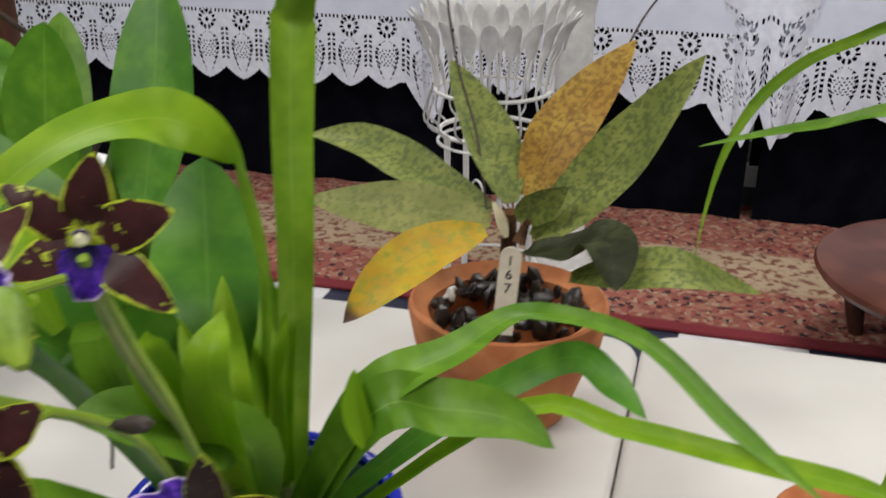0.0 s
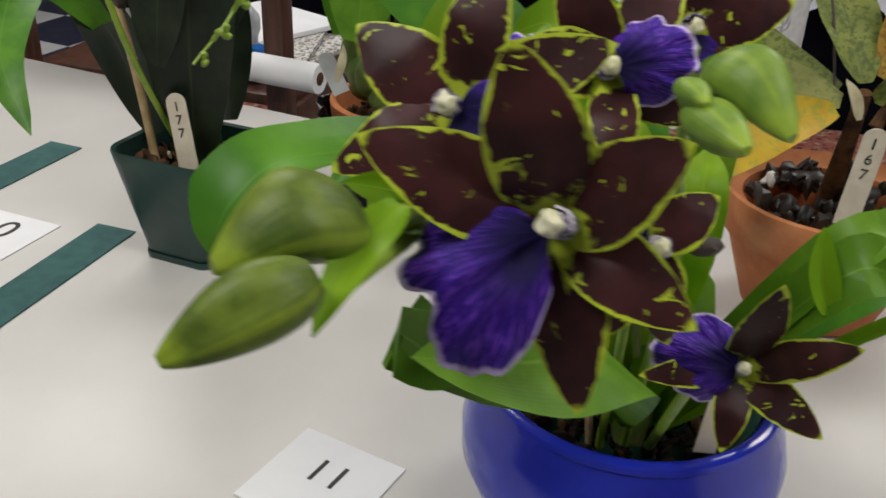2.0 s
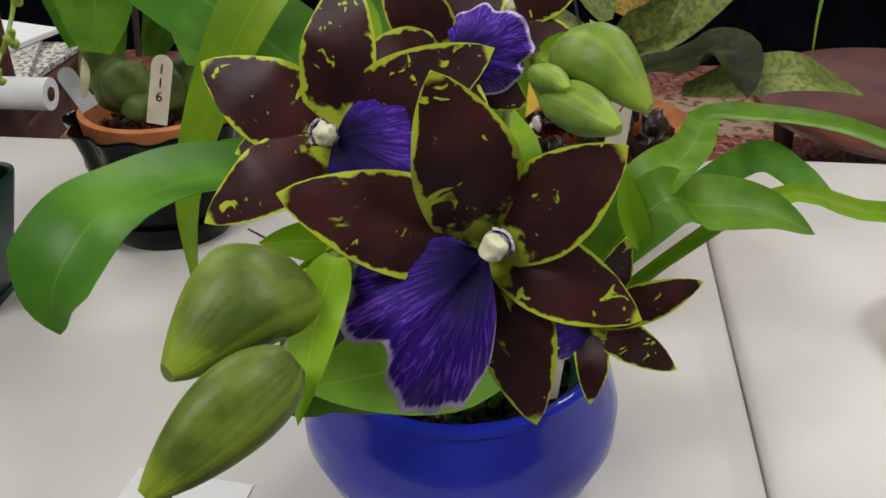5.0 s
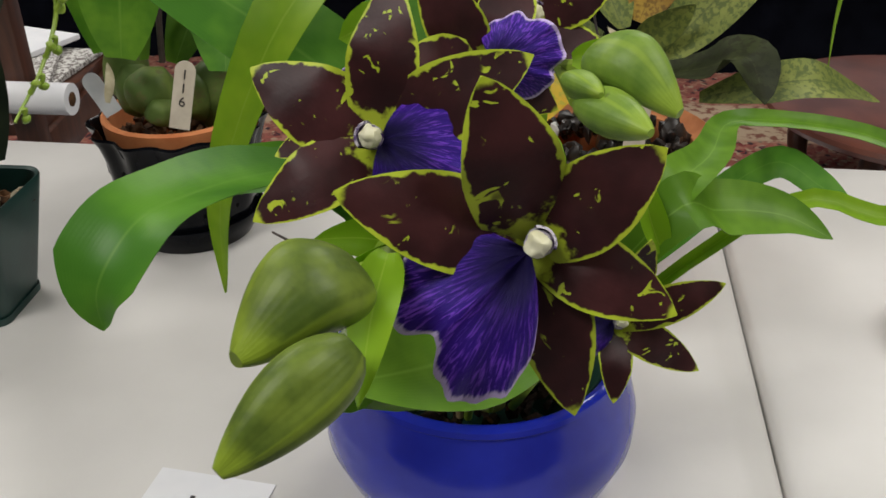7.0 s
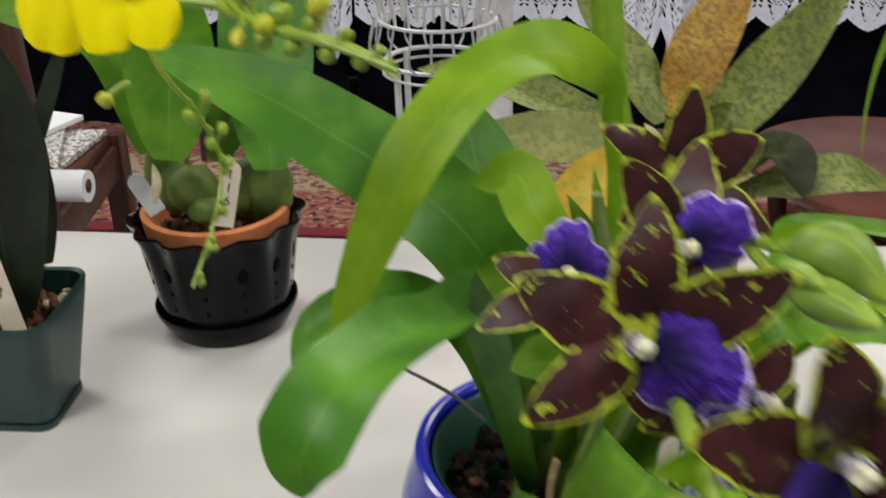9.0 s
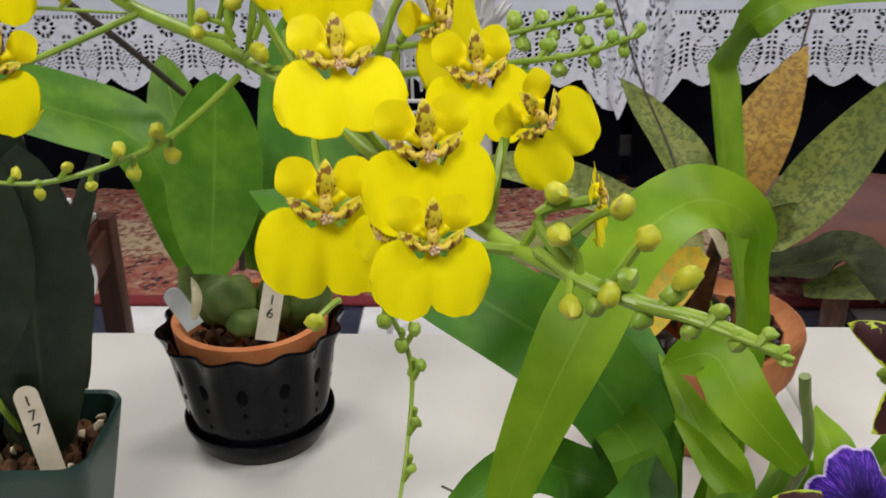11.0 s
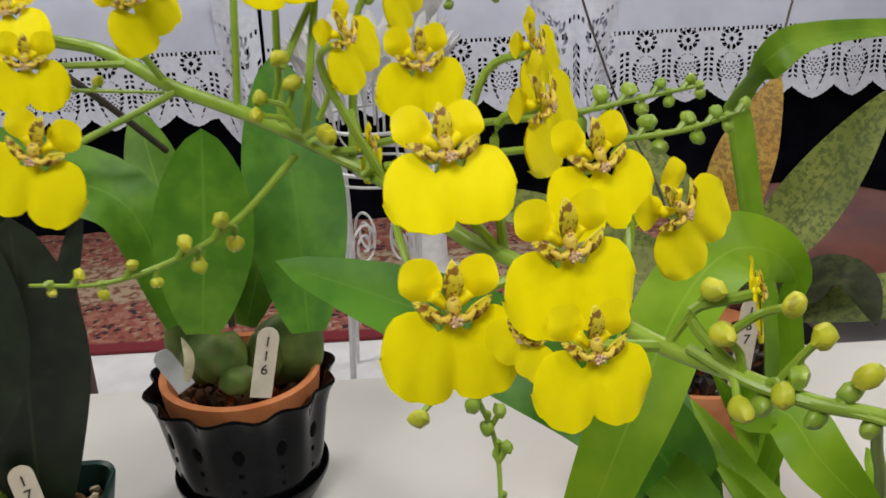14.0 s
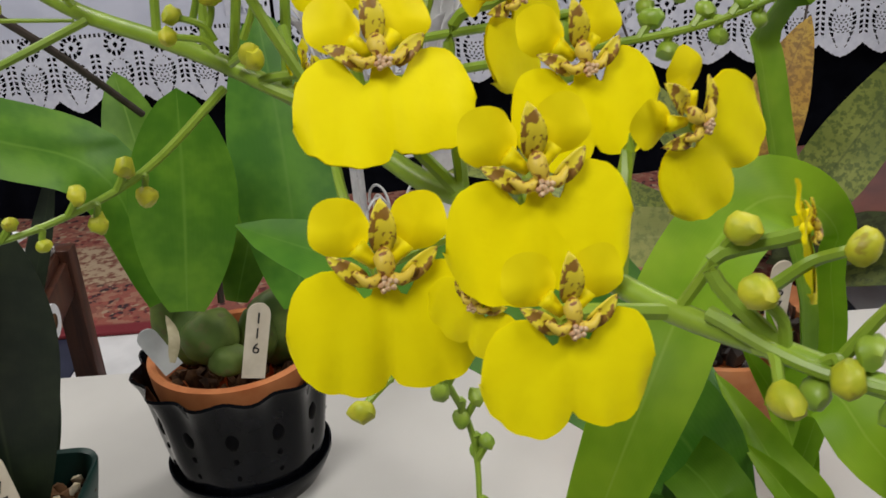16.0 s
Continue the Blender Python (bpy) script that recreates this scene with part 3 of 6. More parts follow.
def lace_cloth(name, u0, u1, label, drop_left, drop_right, depth=0.75):
    """A cloth over the table: flat top, hanging front, lace border with a scalloped edge."""
    front, top, low = 3.345, 0.862, 0.415
    t = thing(name, at_uv((u0 + u1) / 2, front, top), label, "tablecloth", "lace tablecloths")
    bm = bmesh.new()
    nu = int((u1 - u0) / 0.03)

    def fall(u, h):
        return front - 0.012 * (1 - math.exp(-h * 30)) - h * 0.05 - 0.012 * math.sin(u * 7.3 + 1) * h * 2.2 - 0.006 * math.sin(u * 19) * h * 2.2

    rows = []
    for k in range(13):
        row = []
        for i in range(nu + 1):
            u = u0 + (u1 - u0) * i / nu
            if k < 3:
                row.append(bm.verts.new(at_uv(u, front + depth * (2 - k) / 2, top + 0.003)))
            else:
                h = (k - 2) / 10 * 0.187
                row.append(bm.verts.new(at_uv(u, fall(u, h), top - h)))
        rows.append(row)
    for a, b in zip(rows, rows[1:]):
        for i in range(nu):
            bm.faces.new((a[i], a[i + 1], b[i + 1], b[i]))
    part("cloth", bm, CLOTH, t, "smooth white cloth")
    # lace border
    cell = 0.145
    cells = max(1, round((u1 - u0) / cell))
    nx, ny = 38, 56
    bm = bmesh.new()
    grid = {}

    def vert(i, j):
        key = (i, j)
        if key not in grid:
            a = ((i % nx) / nx) * 2 - 1
            u = u0 + (u1 - u0) * i / (cells * nx)
            point = 1 - 0.17 * abs(a) ** 1.5 - 0.012 * abs(math.sin(a * 14))
            h = 0.187 + (top - 0.187 - low) * (j / ny) * point
            h += 0.12 * max(0, 1 - (u - u0) / 0.17) * (j / ny) * drop_left + 0.12 * max(0, 1 - (u1 - u) / 0.17) * (j / ny) * drop_right
            grid[key] = bm.verts.new(at_uv(u, fall(u, h), top - h))
        return grid[key]

    for i in range(cells * nx):
        a = (((i + 0.5) % nx) / nx) * 2 - 1
        for j in range(ny):
            if not lace_open(a, (j + 0.5) / ny):
                bm.faces.new((vert(i, j), vert(i + 1, j), vert(i + 1, j + 1), vert(i, j + 1)))
    bmesh.ops.remove_doubles(bm, verts=bm.verts, dist=0.00001)
    part("lace_border", bm, LACE, t, "white crocheted lace border with pineapple motifs")
    for ue, on in ((u0, drop_left), (u1, drop_right)):
        if not on:
            continue
        bm = bmesh.new()
        g = {}
        sgn = 1 if ue == u0 else -1
        for i in range(nx + 1):
            for j in range(ny + 1):
                a, b = i / nx, j / ny
                z = top - 0.01 - b * (0.30 + 0.24 * (1 - abs(a - 0.35) / 0.65))
                u = ue + sgn * (a * 0.15 - 0.03)
                g[i, j] = bm.verts.new(at_uv(u, front - 0.03 - 0.045 * math.sin(a * math.pi * 1.6) * b - 0.02 * b, z))
        for i in range(nx):
            for j in range(ny):
                if j < 14 or not lace_open((i + 0.5) / nx * 2 - 1, (j + 0.5 - 14) / (ny - 14)):
                    bm.faces.new((g[i, j], g[i + 1, j], g[i + 1, j + 1], g[i, j + 1]))
        part("corner_drop", bm, LACE, t, "folded lace corner hanging lower")
    return t


def display_table(u0, u1):
    t = thing("display_table", at_uv((u0 + u1) / 2, 3.7, 0), "long display table hidden by a black skirt to the floor", "table", "skirted display tables")
    part("tabletop", box_bm((u1 - u0, 0.74, 0.03), FRAME @ Matrix.Translation(((u0 + u1) / 2, 3.74, 0.844)), 0.004), TABLE, t)
    bm = bmesh.new()
    n = int((u1 - u0) / 0.012)
    rows = []
    for z in (0.004, 0.3, 0.55, 0.828):
        rows.append([bm.verts.new(at_uv(u0 + (u1 - u0) * i / n, 3.385 + 0.008 * math.sin(i * 0.42) * (1 - 0.5 * z) + 0.006 * math.sin(i * 0.11), z)) for i in range(n + 1)])
    for a, b in zip(rows, rows[1:]):
        for i in range(n):
            bm.faces.new((a[i], a[i + 1], b[i + 1], b[i]))
    back = [bm.verts.new(at_uv(u, 4.1, z)) for u, z in ((u0, 0.004), (u1, 0.004), (u1, 0.828), (u0, 0.828))]
    bm.faces.new(back)
    part("skirt", bm, SKIRT, t, "black pleated table skirt")
    return t


display_table(-3.6, -0.93)
display_table(-0.9, 0.16)
display_table(0.2, 3.4)
lace_cloth("lace_tablecloth", -3.5, -0.92, "white tablecloth with a crocheted lace border", 0, 1)
lace_cloth("lace_tablecloth", -0.88, 0.15, "white lace-edged tablecloth with its corner hanging", 0, 1)
lace_cloth("lace_tablecloth", 0.2, 3.3, "white lace-edged tablecloth meeting another cloth at its corner", 1, 0)

# plates and moss on the display tables
CHINA = plain("white_china", (0.78, 0.78, 0.78), (0.84, 0.84, 0.83), 12, 0.15, bump=0.02)
MOSS = plain("moss", (0.05, 0.075, 0.012), (0.14, 0.16, 0.03), 40, 0.95, bump=1.0, bscale=150, dist=0.006)
for pu, pv, pr in ((-1.45, 3.48, 0.14), (0.40, 3.50, 0.15), (0.62, 3.55, 0.12), (1.15, 3.52, 0.15)):
    q = at_uv(pu, pv, 0.868)
    tagged(link("plate", lathe_bm([(0.01, 0.006), (pr * 0.62, 0.006), (pr * 0.7, 0.010), (pr, 0.021), (pr * 1.005, 0.0185), (pr * 0.7, 0.003), (pr * 0.6, 0), (0.01, 0)], q, 40), CHINA, None,
                "round white china plate on the lace tablecloth"), category="plate", group="plates on the display tables")
for k, (mu, mv) in enumerate(((-1.15, 3.72), (-0.35, 3.70), (-0.12, 3.66), (0.85, 3.78), (-2.0, 3.72))):
    bm = bmesh.new()
    for i in range(26):
        a, b = rnd.uniform(-0.16, 0.16), rnd.uniform(-0.07, 0.07)
        blob_bm(at_uv(mu + a, mv + b, 0.90 + rnd.uniform(0, 0.03)), [rnd.uniform(0.03, 0.055) for _ in range(3)], None, 0.6, i + k * 40, 2, bm)
    tagged(link("moss_mound", bm, MOSS, None, "mound of green moss on the display table"), category="moss", group="moss on the display tables")

# ---- white wire plant stand ----
WHITE_METAL = plain("white_painted_metal", (0.62, 0.62, 0.62), (0.74, 0.74, 0.73), 40, 0.35, bscale=120)
# a greyer tone of the same metal, for the loops under the crown
GREY_METAL = plain("greyer_white_metal", (0.36, 0.36, 0.37), (0.55, 0.55, 0.55), 60, 0.4, bscale=120)


def wire_stand(u, v):
    t = thing("plant_stand", at_uv(u, v, 0), "white painted wire plant stand with a crown of spoon-shaped petals", "plant stand")
    c2 = at_uv(u, v, 0)
    for ring, (count, r0, r1, z0, z1, wid) in enumerate(((22, 0.135, 0.205, 0.70, 0.885, 0.036), (22, 0.13, 0.175, 0.72, 0.925, 0.034))):
        for k in range(count):
            a = 2 * math.pi * (k + 0.5 * ring) / count
            d = Vector((math.cos(a), math.sin(a), 0))
            pts = [c2 + d * r0 + Vector((0, 0, z0)), c2 + d * (r0 + 0.012) + Vector((0, 0, z0 + 0.07)), c2 + d * (r0 + 0.03) + Vector((0, 0, z0 + 0.11)), c2 + d * r1 + Vector((0, 0, z1))]
            bm = tube_bm(pts[:3], 0.0035, 6, 7)
            leaf_bm([pts[2] - Vector((0, 0, 0.01)), (pts[2] + pts[3]) / 2 - d * 0.006, pts[3]], wid * 1.15, -d, "broad", 0.35, 9, 0.002, bm=bm)
            part("petal", bm, WHITE_METAL, t)
    for z, r, tr in ((0.70, 0.137, 0.005), (0.60, 0.128, 0.006), (0.575, 0.132, 0.004), (0.25, 0.12, 0.004)):
        pts = [c2 + Vector((r * math.cos(a), r * math.sin(a), z)) for a in np.linspace(0, 2 * math.pi, 25)]
        part("ring", tube_bm(pts, tr, 6, 48), WHITE_METAL, t)
    for k in range(20):
        a = 2 * math.pi * k / 20
        d = Vector((math.cos(a), math.sin(a), 0))
        part("loop", tube_bm([c2 + d * 0.13 + Vector((0, 0, 0.60)), c2 + d * 0.165 + Vector((0, 0, 0.63)), c2 + d * 0.15 + Vector((0, 0, 0.70))], 0.003, 5, 8), GREY_METAL, t)
    for k in range(4):
        a = 2 * math.pi * (k + 0.3) / 4
        d = Vector((math.cos(a), math.sin(a), 0))
        part("leg", tube_bm([c2 + d * 0.125 + Vector((0, 0, 0.60)), c2 + d * 0.12 + Vector((0, 0, 0.3)), c2 + d * 0.135 + Vector((0, 0, 0.0))], 0.008, 8, 12), WHITE_METAL, t)
        e = d.cross(Vector((0, 0, 1)))
        pts = []
        for i in range(18):
            s = i / 17 * 3.6 * math.pi
            r = 0.045 * (1 - i / 22)
            pts.append(c2 + d * (0.06 + r * math.cos(s) * 0.9) + e * 0.0 + Vector((0, 0, 0.40 + r * math.sin(s) * 1.3)))
        part("scroll", tube_bm(pts, 0.0035, 5, 50), WHITE_METAL, t)
    return t


wire_stand(-0.485, 2.22)
col = thing("white_column", at_uv(-0.37, 2.75, 0), "white turned wooden column standing behind the plant stand", "column")
cc = at_uv(-0.37, 2.75, 0)
part("shaft", lathe_bm([(0.001, 0.92), (0.075, 0.92), (0.08, 0.90), (0.06, 0.86), (0.052, 0.80), (0.055, 0.4), (0.06, 0.12), (0.085, 0.09), (0.09, 0.06), (0.001, 0.06)], cc, 32), WHITE_METAL, col)
part("plinth", box_bm((0.2, 0.2, 0.06), FRAME @ Matrix.Translation((-0.37, 2.75, 0.03)), 0.006), WHITE_METAL, col)

# ---- things behind the plant table ----
WOOD = Mat("dark_brown_wood", 0.35)
wv = WOOD.node("ShaderNodeMapping")
WOOD.put(wv.inputs[0], WOOD.coord())
wv.inputs["Scale"].default_value = (30, 30, 4)
WOOD.colour(WOOD.mix(WOOD.step(WOOD.noise(2.0, 4, 0.6, wv.outputs[0], 0.6), 0.3, 0.7), (0.035, 0.012, 0.007), (0.085, 0.030, 0.016)))
WOOD.bump(WOOD.noise(40, 3), 0.15, 0.0006)
RED_WOOD = plain("reddish_brown_wood", (0.075, 0.022, 0.014), (0.14, 0.045, 0.028), 8, 0.3, bscale=60)


def bar(a, b, w, d, bevel=0.004, roll=0.0):
    """A squared timber from a to b."""
    a, b = Vector(a), Vector(b)
    m = Matrix.Translation((a + b) / 2) @ aim(b - a, V).to_4x4() @ Matrix.Rotation(roll, 4, "Z")
    return box_bm((w, d, (b - a).length), m, bevel)


SEAT = 0.66
C1, C2 = Vector((-0.543, 1.417, 0.64)), Vector((-0.481, 1.743, 0.64))
CE = (C2 - C1).normalized()
CL = Vector((-CE.y, CE.x, 0))
CROSS = Matrix((CL, CE, Vector((0, 0, 1)))).transposed().to_4x4()


def on_seat(a, b, z):
    """a to the far side, b along the seat's edge, z over the seat."""
    return Vector((C1.x, C1.y, SEAT + z)) + CL * a + CE * b


def wooden_chair():
    t = thing("wooden_chair", on_seat(0.22, 0.2, -SEAT), "dark brown wooden chair holding papers and a paper roll", "chair")
    depth = (C2 - C1).length
    for a in (0.0, 0.46):
        part("leg", bar(on_seat(a, 0, -SEAT), on_seat(a, -0.03, 0.42), 0.036, 0.032), WOOD, t)
        part("leg", bar(on_seat(a, depth, -SEAT), on_seat(a, depth, 0.0), 0.04, 0.036), WOOD, t)
        part("side_rail", bar(on_seat(a, 0, -0.05), on_seat(a, depth, -0.05), 0.06, 0.022), WOOD, t)
    for b in (0.0, depth):
        part("seat_rail", bar(on_seat(0, b, -0.05), on_seat(0.46, b, -0.05), 0.022, 0.06), WOOD, t)
    part("seat", box_bm((0.46, depth, 0.02), Matrix.Translation(on_seat(0.23, depth / 2, -0.012)) @ CROSS, 0.005), WOOD, t)
    for z in (0.30, 0.40):
        part("back_slat", bar(on_seat(0, -0.025, z), on_seat(0.46, -0.025, z), 0.016, 0.05), WOOD, t)
    return t


wooden_chair()
NEWS = Mat("printed_paper", 0.8)
NEWS.colour(NEWS.mix(NEWS.step(NEWS.noise(150, 3, 0.6), 0.46, 0.56), (0.58, 0.57, 0.54), (0.14, 0.12, 0.11)))
for k, (a, b, rz, mt) in enumerate(((0.13, 0.20, 8, NEWS), (0.16, 0.22, -14, NEWS), (0.20, 0.26, 24, PAPER))):
    tagged(link("magazine", box_bm((0.22, 0.27, 0.010), Matrix.Translation(on_seat(a, b, 0.004 + 0.0105 * k)) @ CROSS @ pose(0, 0, 0, 0, 0, rz), 0.002), mt, None,
                "printed magazine lying on the chair seat"), category="magazine", group="magazines on the chair")
q0, q1 = Vector((-0.579, 1.368, 0.72)), Vector((-0.47, 1.335, 0.72))
roll = thing("paper_roll", (q0 + q1) / 2 - Vector((0, 0, 0.025)), "white paper towel roll lying on the chair", "paper roll")
part("paper", tube_bm([q0, q1], 0.022, 20, 6), PAPER, roll)
part("core", tube_bm([q0 + (q1 - q0) * -0.004, q1 + (q1 - q0) * 0.004], 0.010, 14, 4), BARK, roll, "brown cardboard core")

PACK_BLUE = plain("blue_plastic_film", (0.01, 0.10, 0.42), (0.02, 0.16, 0.55), 30, 0.25, bump=0.3, bscale=50)
PACK_CLEAR = plain("clear_plastic_film", (0.40, 0.43, 0.46), (0.62, 0.64, 0.66), 25, 0.2, bump=0.5, bscale=60)
RED_PLASTIC = plain("red_plastic", (0.55, 0.015, 0.012), (0.65, 0.03, 0.02), 30, 0.3)
PK = Vector((-0.619, 1.47, 0.66))
PZ = Matrix.Translation(PK) @ FRAME
bag = thing("plastic_packet", PK, "blue and clear plastic packet on the chair", "packet")
part("lower_film", box_bm((0.05, 0.035, 0.06), PZ @ Matrix.Translation((0, 0.01, 0.031)), 0.011), PACK_BLUE, bag, "shiny blue printed film")
part("upper_film", blob_bm(PZ @ Vector((-0.01, 0.012, 0.085)), (0.024, 0.016, 0.036), FRAME.to_3x3(), 0.35, 3, 3), PACK_CLEAR, bag, "crumpled clear film")
part("print_bar", box_bm((0.030, 0.004, 0.010), PZ @ Matrix.Translation((-0.004, -0.009, 0.036)), 0.001), RED_PLASTIC, bag, "red printed patch")
BROWN_PLASTIC = plain("brown_plastic", (0.05, 0.016, 0.01), (0.08, 0.025, 0.015), 30, 0.3)
b0 = PK + CL * 0.055 + CE * 0.05
bottle = thing("spray_bottle", b0, "brown spray bottle with a red trigger head", "bottle")
part("bottle_body", lathe_bm([(0.001, 0), (0.028, 0), (0.030, 0.008), (0.030, 0.11), (0.02, 0.14), (0.010, 0.155), (0.010, 0.17), (0.001, 0.17)], b0, 24), BROWN_PLASTIC, bottle)
part("label_band", lathe_bm([(0.0308, 0.05), (0.0312, 0.052), (0.0312, 0.095), (0.0308, 0.097)], b0, 24, closed=False), PAPER, bottle, "white and red paper band")
bm = box_bm((0.05, 0.02, 0.03), Matrix.Translation(b0) @ FRAME @ Matrix.Translation((0.008, 0, 0.18)), 0.008)
bm = box_bm((0.010, 0.013, 0.045), Matrix.Translation(b0) @ FRAME @ Matrix.Translation((0.022, 0, 0.155)) @ pose(0, 0, 0, 0, -20, 0), 0.003, bm)
part("trigger_head", bm, RED_PLASTIC, bottle, "red plastic trigger head")

# low round table
rt = thing("round_table", (1.40, 2.05, 0), "low round reddish-brown wooden table on dark legs", "table")
rc = Vector((1.40, 2.05, 0))
part("tabletop", lathe_bm([(0.001, 0.30), (0.36, 0.30), (0.385, 0.296), (0.39, 0.285), (0.38, 0.27), (0.34, 0.262), (0.001, 0.262)], rc, 56), RED_WOOD, rt)
for k in range(4):
    a = radians(35 + 90 * k)
    d = Vector((math.cos(a), math.sin(a), 0))
    part("leg", tube_bm([rc + d * 0.27 + Vector((0, 0, 0.27)), rc + d * 0.31 + Vector((0, 0, 0.14)), rc + d * 0.29], (0.026, 0.032, 0.018), 12, 12), WOOD, rt, "dark turned wooden leg")
# ---- pots ----
T = 0.705


def heap(name, centre, r, z, sizes, count, material, label, seed, flat=0.6, square=0.0):
    """Loose pieces filling a pot, one joined heap."""
    q = random.Random(seed)
    bm = bmesh.new()
    for i in range(count):
        if square:
            x, y = q.uniform(-r, r), q.uniform(-r, r)
        else:
            a, k = q.uniform(0, 2 * math.pi), r * math.sqrt(q.random())
            x, y = k * math.cos(a), k * math.sin(a)
        if square:
            w = U * x + V * y
            x, y = w.x, w.y
        s = q.uniform(*sizes)
        m3 = Euler([q.uniform(0, 3) for _ in range(3)]).to_matrix()
        blob_bm((centre[0] + x, centre[1] + y, z + q.uniform(-0.3, 0.6) * s), (s, s * q.uniform(0.5, 0.9), s * flat * q.uniform(0.6, 1)), m3, 0.5, i + seed, 1, bm)
    ob = link(name, bm, material, None, label, True, "stuff")
    return tagged(ob, category="potting mix")


def glyphs(text, size):
    """The outline of a text as a flat mesh, from the built-in font."""
    cu = bpy.data.curves.new("glyphs", "FONT")
    cu.body, cu.size, cu.extrude, cu.align_x, cu.align_y = text, size, 0.0001, "CENTER", "CENTER"
    ob = new("glyphs", cu)
    me = bpy.data.meshes.new_from_object(ob.evaluated_get(bpy.context.evaluated_depsgraph_get()))
    bpy.data.objects.remove(ob)
    return me


def plant_label(base, top, facing, width, text, label, material=WOOD_TAG):
    """A rounded tag stuck in a pot, its number running down it."""
    base, top = Vector(base), Vector(top)
    axis = (top - base).normalized()
    z = Vector(facing)
    z = (z - axis * z.dot(axis)).normalized()
    x = axis.cross(z)
    m = Matrix((x, axis, z)).transposed().to_4x4()
    length = (top - base).length
    t = thing("plant_label", base, label, "plant label", "numbered plant labels")
    bm = bmesh.new()
    ring = [(-width / 2, 0), (width / 2, 0)]
    for k in range(11):
        a = math.pi * k / 10
        ring.append((width / 2 * math.cos(a), length - width / 2 + width / 2 * math.sin(a)))
    lay = []
    for zz, s in ((-0.0008, 1), (0.0008, 1)):
        lay.append([bm.verts.new(Matrix.Translation(base) @ m @ Vector((px * s, py, zz))) for px, py in ring])
    n = len(ring)
    for i in range(n):
        bm.faces.new((lay[0][i], lay[0][(i + 1) % n], lay[1][(i + 1) % n], lay[1][i]))
    bm.faces.new(lay[0][::-1])
    bm.faces.new(lay[1])
    part("tag", bm, material, t, smooth=False)
    if text:
        me = glyphs("\n".join(text), width * 0.70)
        me.transform(Matrix.Translation(base) @ m @ Matrix.Translation((0, length - width * 1.40, 0.0012)))
        me.materials.append(INK.m)
        ob = new("number", me)
        ob.parent = t
        ob.matrix_parent_inverse = t.matrix_basis.inverted()
        tagged(ob, "handwritten black number")
    return t


# terracotta pot
TC = (0.116, 0.838, T)
pot = thing("clay_pot", TC, "orange terracotta pot with a thick collar, on the white table", "flower pot")
part("pot_body", lathe_bm([(0.0043, 0.0133), (0.0542, 0.0133), (0.0778, 0.1080), (0.0837, 0.1107), (0.0931, 0.1196), (0.0960, 0.1179), (0.0972, 0.1135), (0.0913, 0.0794), (0.0902, 0.0771), (0.0866, 0.0761), (0.0854, 0.0738), (0.0613, 0.0033), (0.0577, 0.0000), (0.0043, 0.0000)], TC, 64), CLAY, pot)
hole = Vector(TC) + Vector((0.004, -0.0638, 0.0215))
part("drain_hole", tube_bm([hole + Vector((0, -0.0025, -0.008)), hole + Vector((0, -0.0045, 0.0)), hole + Vector((0, -0.0065, 0.008))], (0.003, 0.0055, 0.003), 10, 9), SOIL, pot, "dark drainage hole")
heap("black_stones", TC, 0.074, T + 0.106, (0.008, 0.015), 90, STONE, "black stones and charcoal filling the clay pot", 5)
heap("white_pebble", (0.062, 0.846, 0), 0.006, T + 0.120, (0.006, 0.009), 4, PERLITE, "white pebbles on the potting stones", 8)

# blue glazed pot
BC = (-0.080, 0.533, T)
blue = thing("blue_pot", BC, "glossy cobalt-blue glazed round pot on the white table", "flower pot")
part("pot_body", lathe_bm([(0.0048, 0.0101), (0.0626, 0.0101), (0.0901, 0.0504), (0.0883, 0.0925), (0.0857, 0.1059), (0.0864, 0.1089), (0.0894, 0.1101), (0.0932, 0.1085), (0.0946, 0.1042), (0.0957, 0.0992), (0.1000, 0.0874), (0.1045, 0.0690), (0.1039, 0.0504), (0.0951, 0.0286), (0.0776, 0.0085), (0.0701, 0.0017), (0.0626, 0.0000), (0.0048, 0.0000)], BC, 72), BLUE, blue)
part("rim", lathe_bm([(0.0851, 0.1097), (0.0872, 0.1122), (0.0907, 0.1130), (0.0943, 0.1110), (0.0953, 0.1076), (0.0937, 0.1055), (0.0872, 0.1055)], BC, 72, closed=False), BLUE, blue, "rounded glazed rim")
liner = thing("liner_pot", (BC[0], BC[1], T + 0.015), "dark green plastic nursery pot inside the blue pot", "flower pot")
part("liner_wall", lathe_bm([(0.0048, 0.0168), (0.0622, 0.0168), (0.0803, 0.1042), (0.0827, 0.1064), (0.0837, 0.1042), (0.0685, 0.0135), (0.0048, 0.0135)], BC, 48), GREEN_LINER, liner)
heap("bark_mix", BC, 0.074, T + 0.078, (0.004, 0.009), 230, SOIL, "dark moist bark mix in the nursery pot", 11)
heap("bark_chips", BC, 0.068, T + 0.084, (0.003, 0.006), 18, BARK, "brown bark chips on the potting mix", 12)

# square green pot
GC = Vector((-0.477, 0.836, T))
gp = thing("nursery_pot", GC, "dark green square plastic nursery pot on the white table", "flower pot")


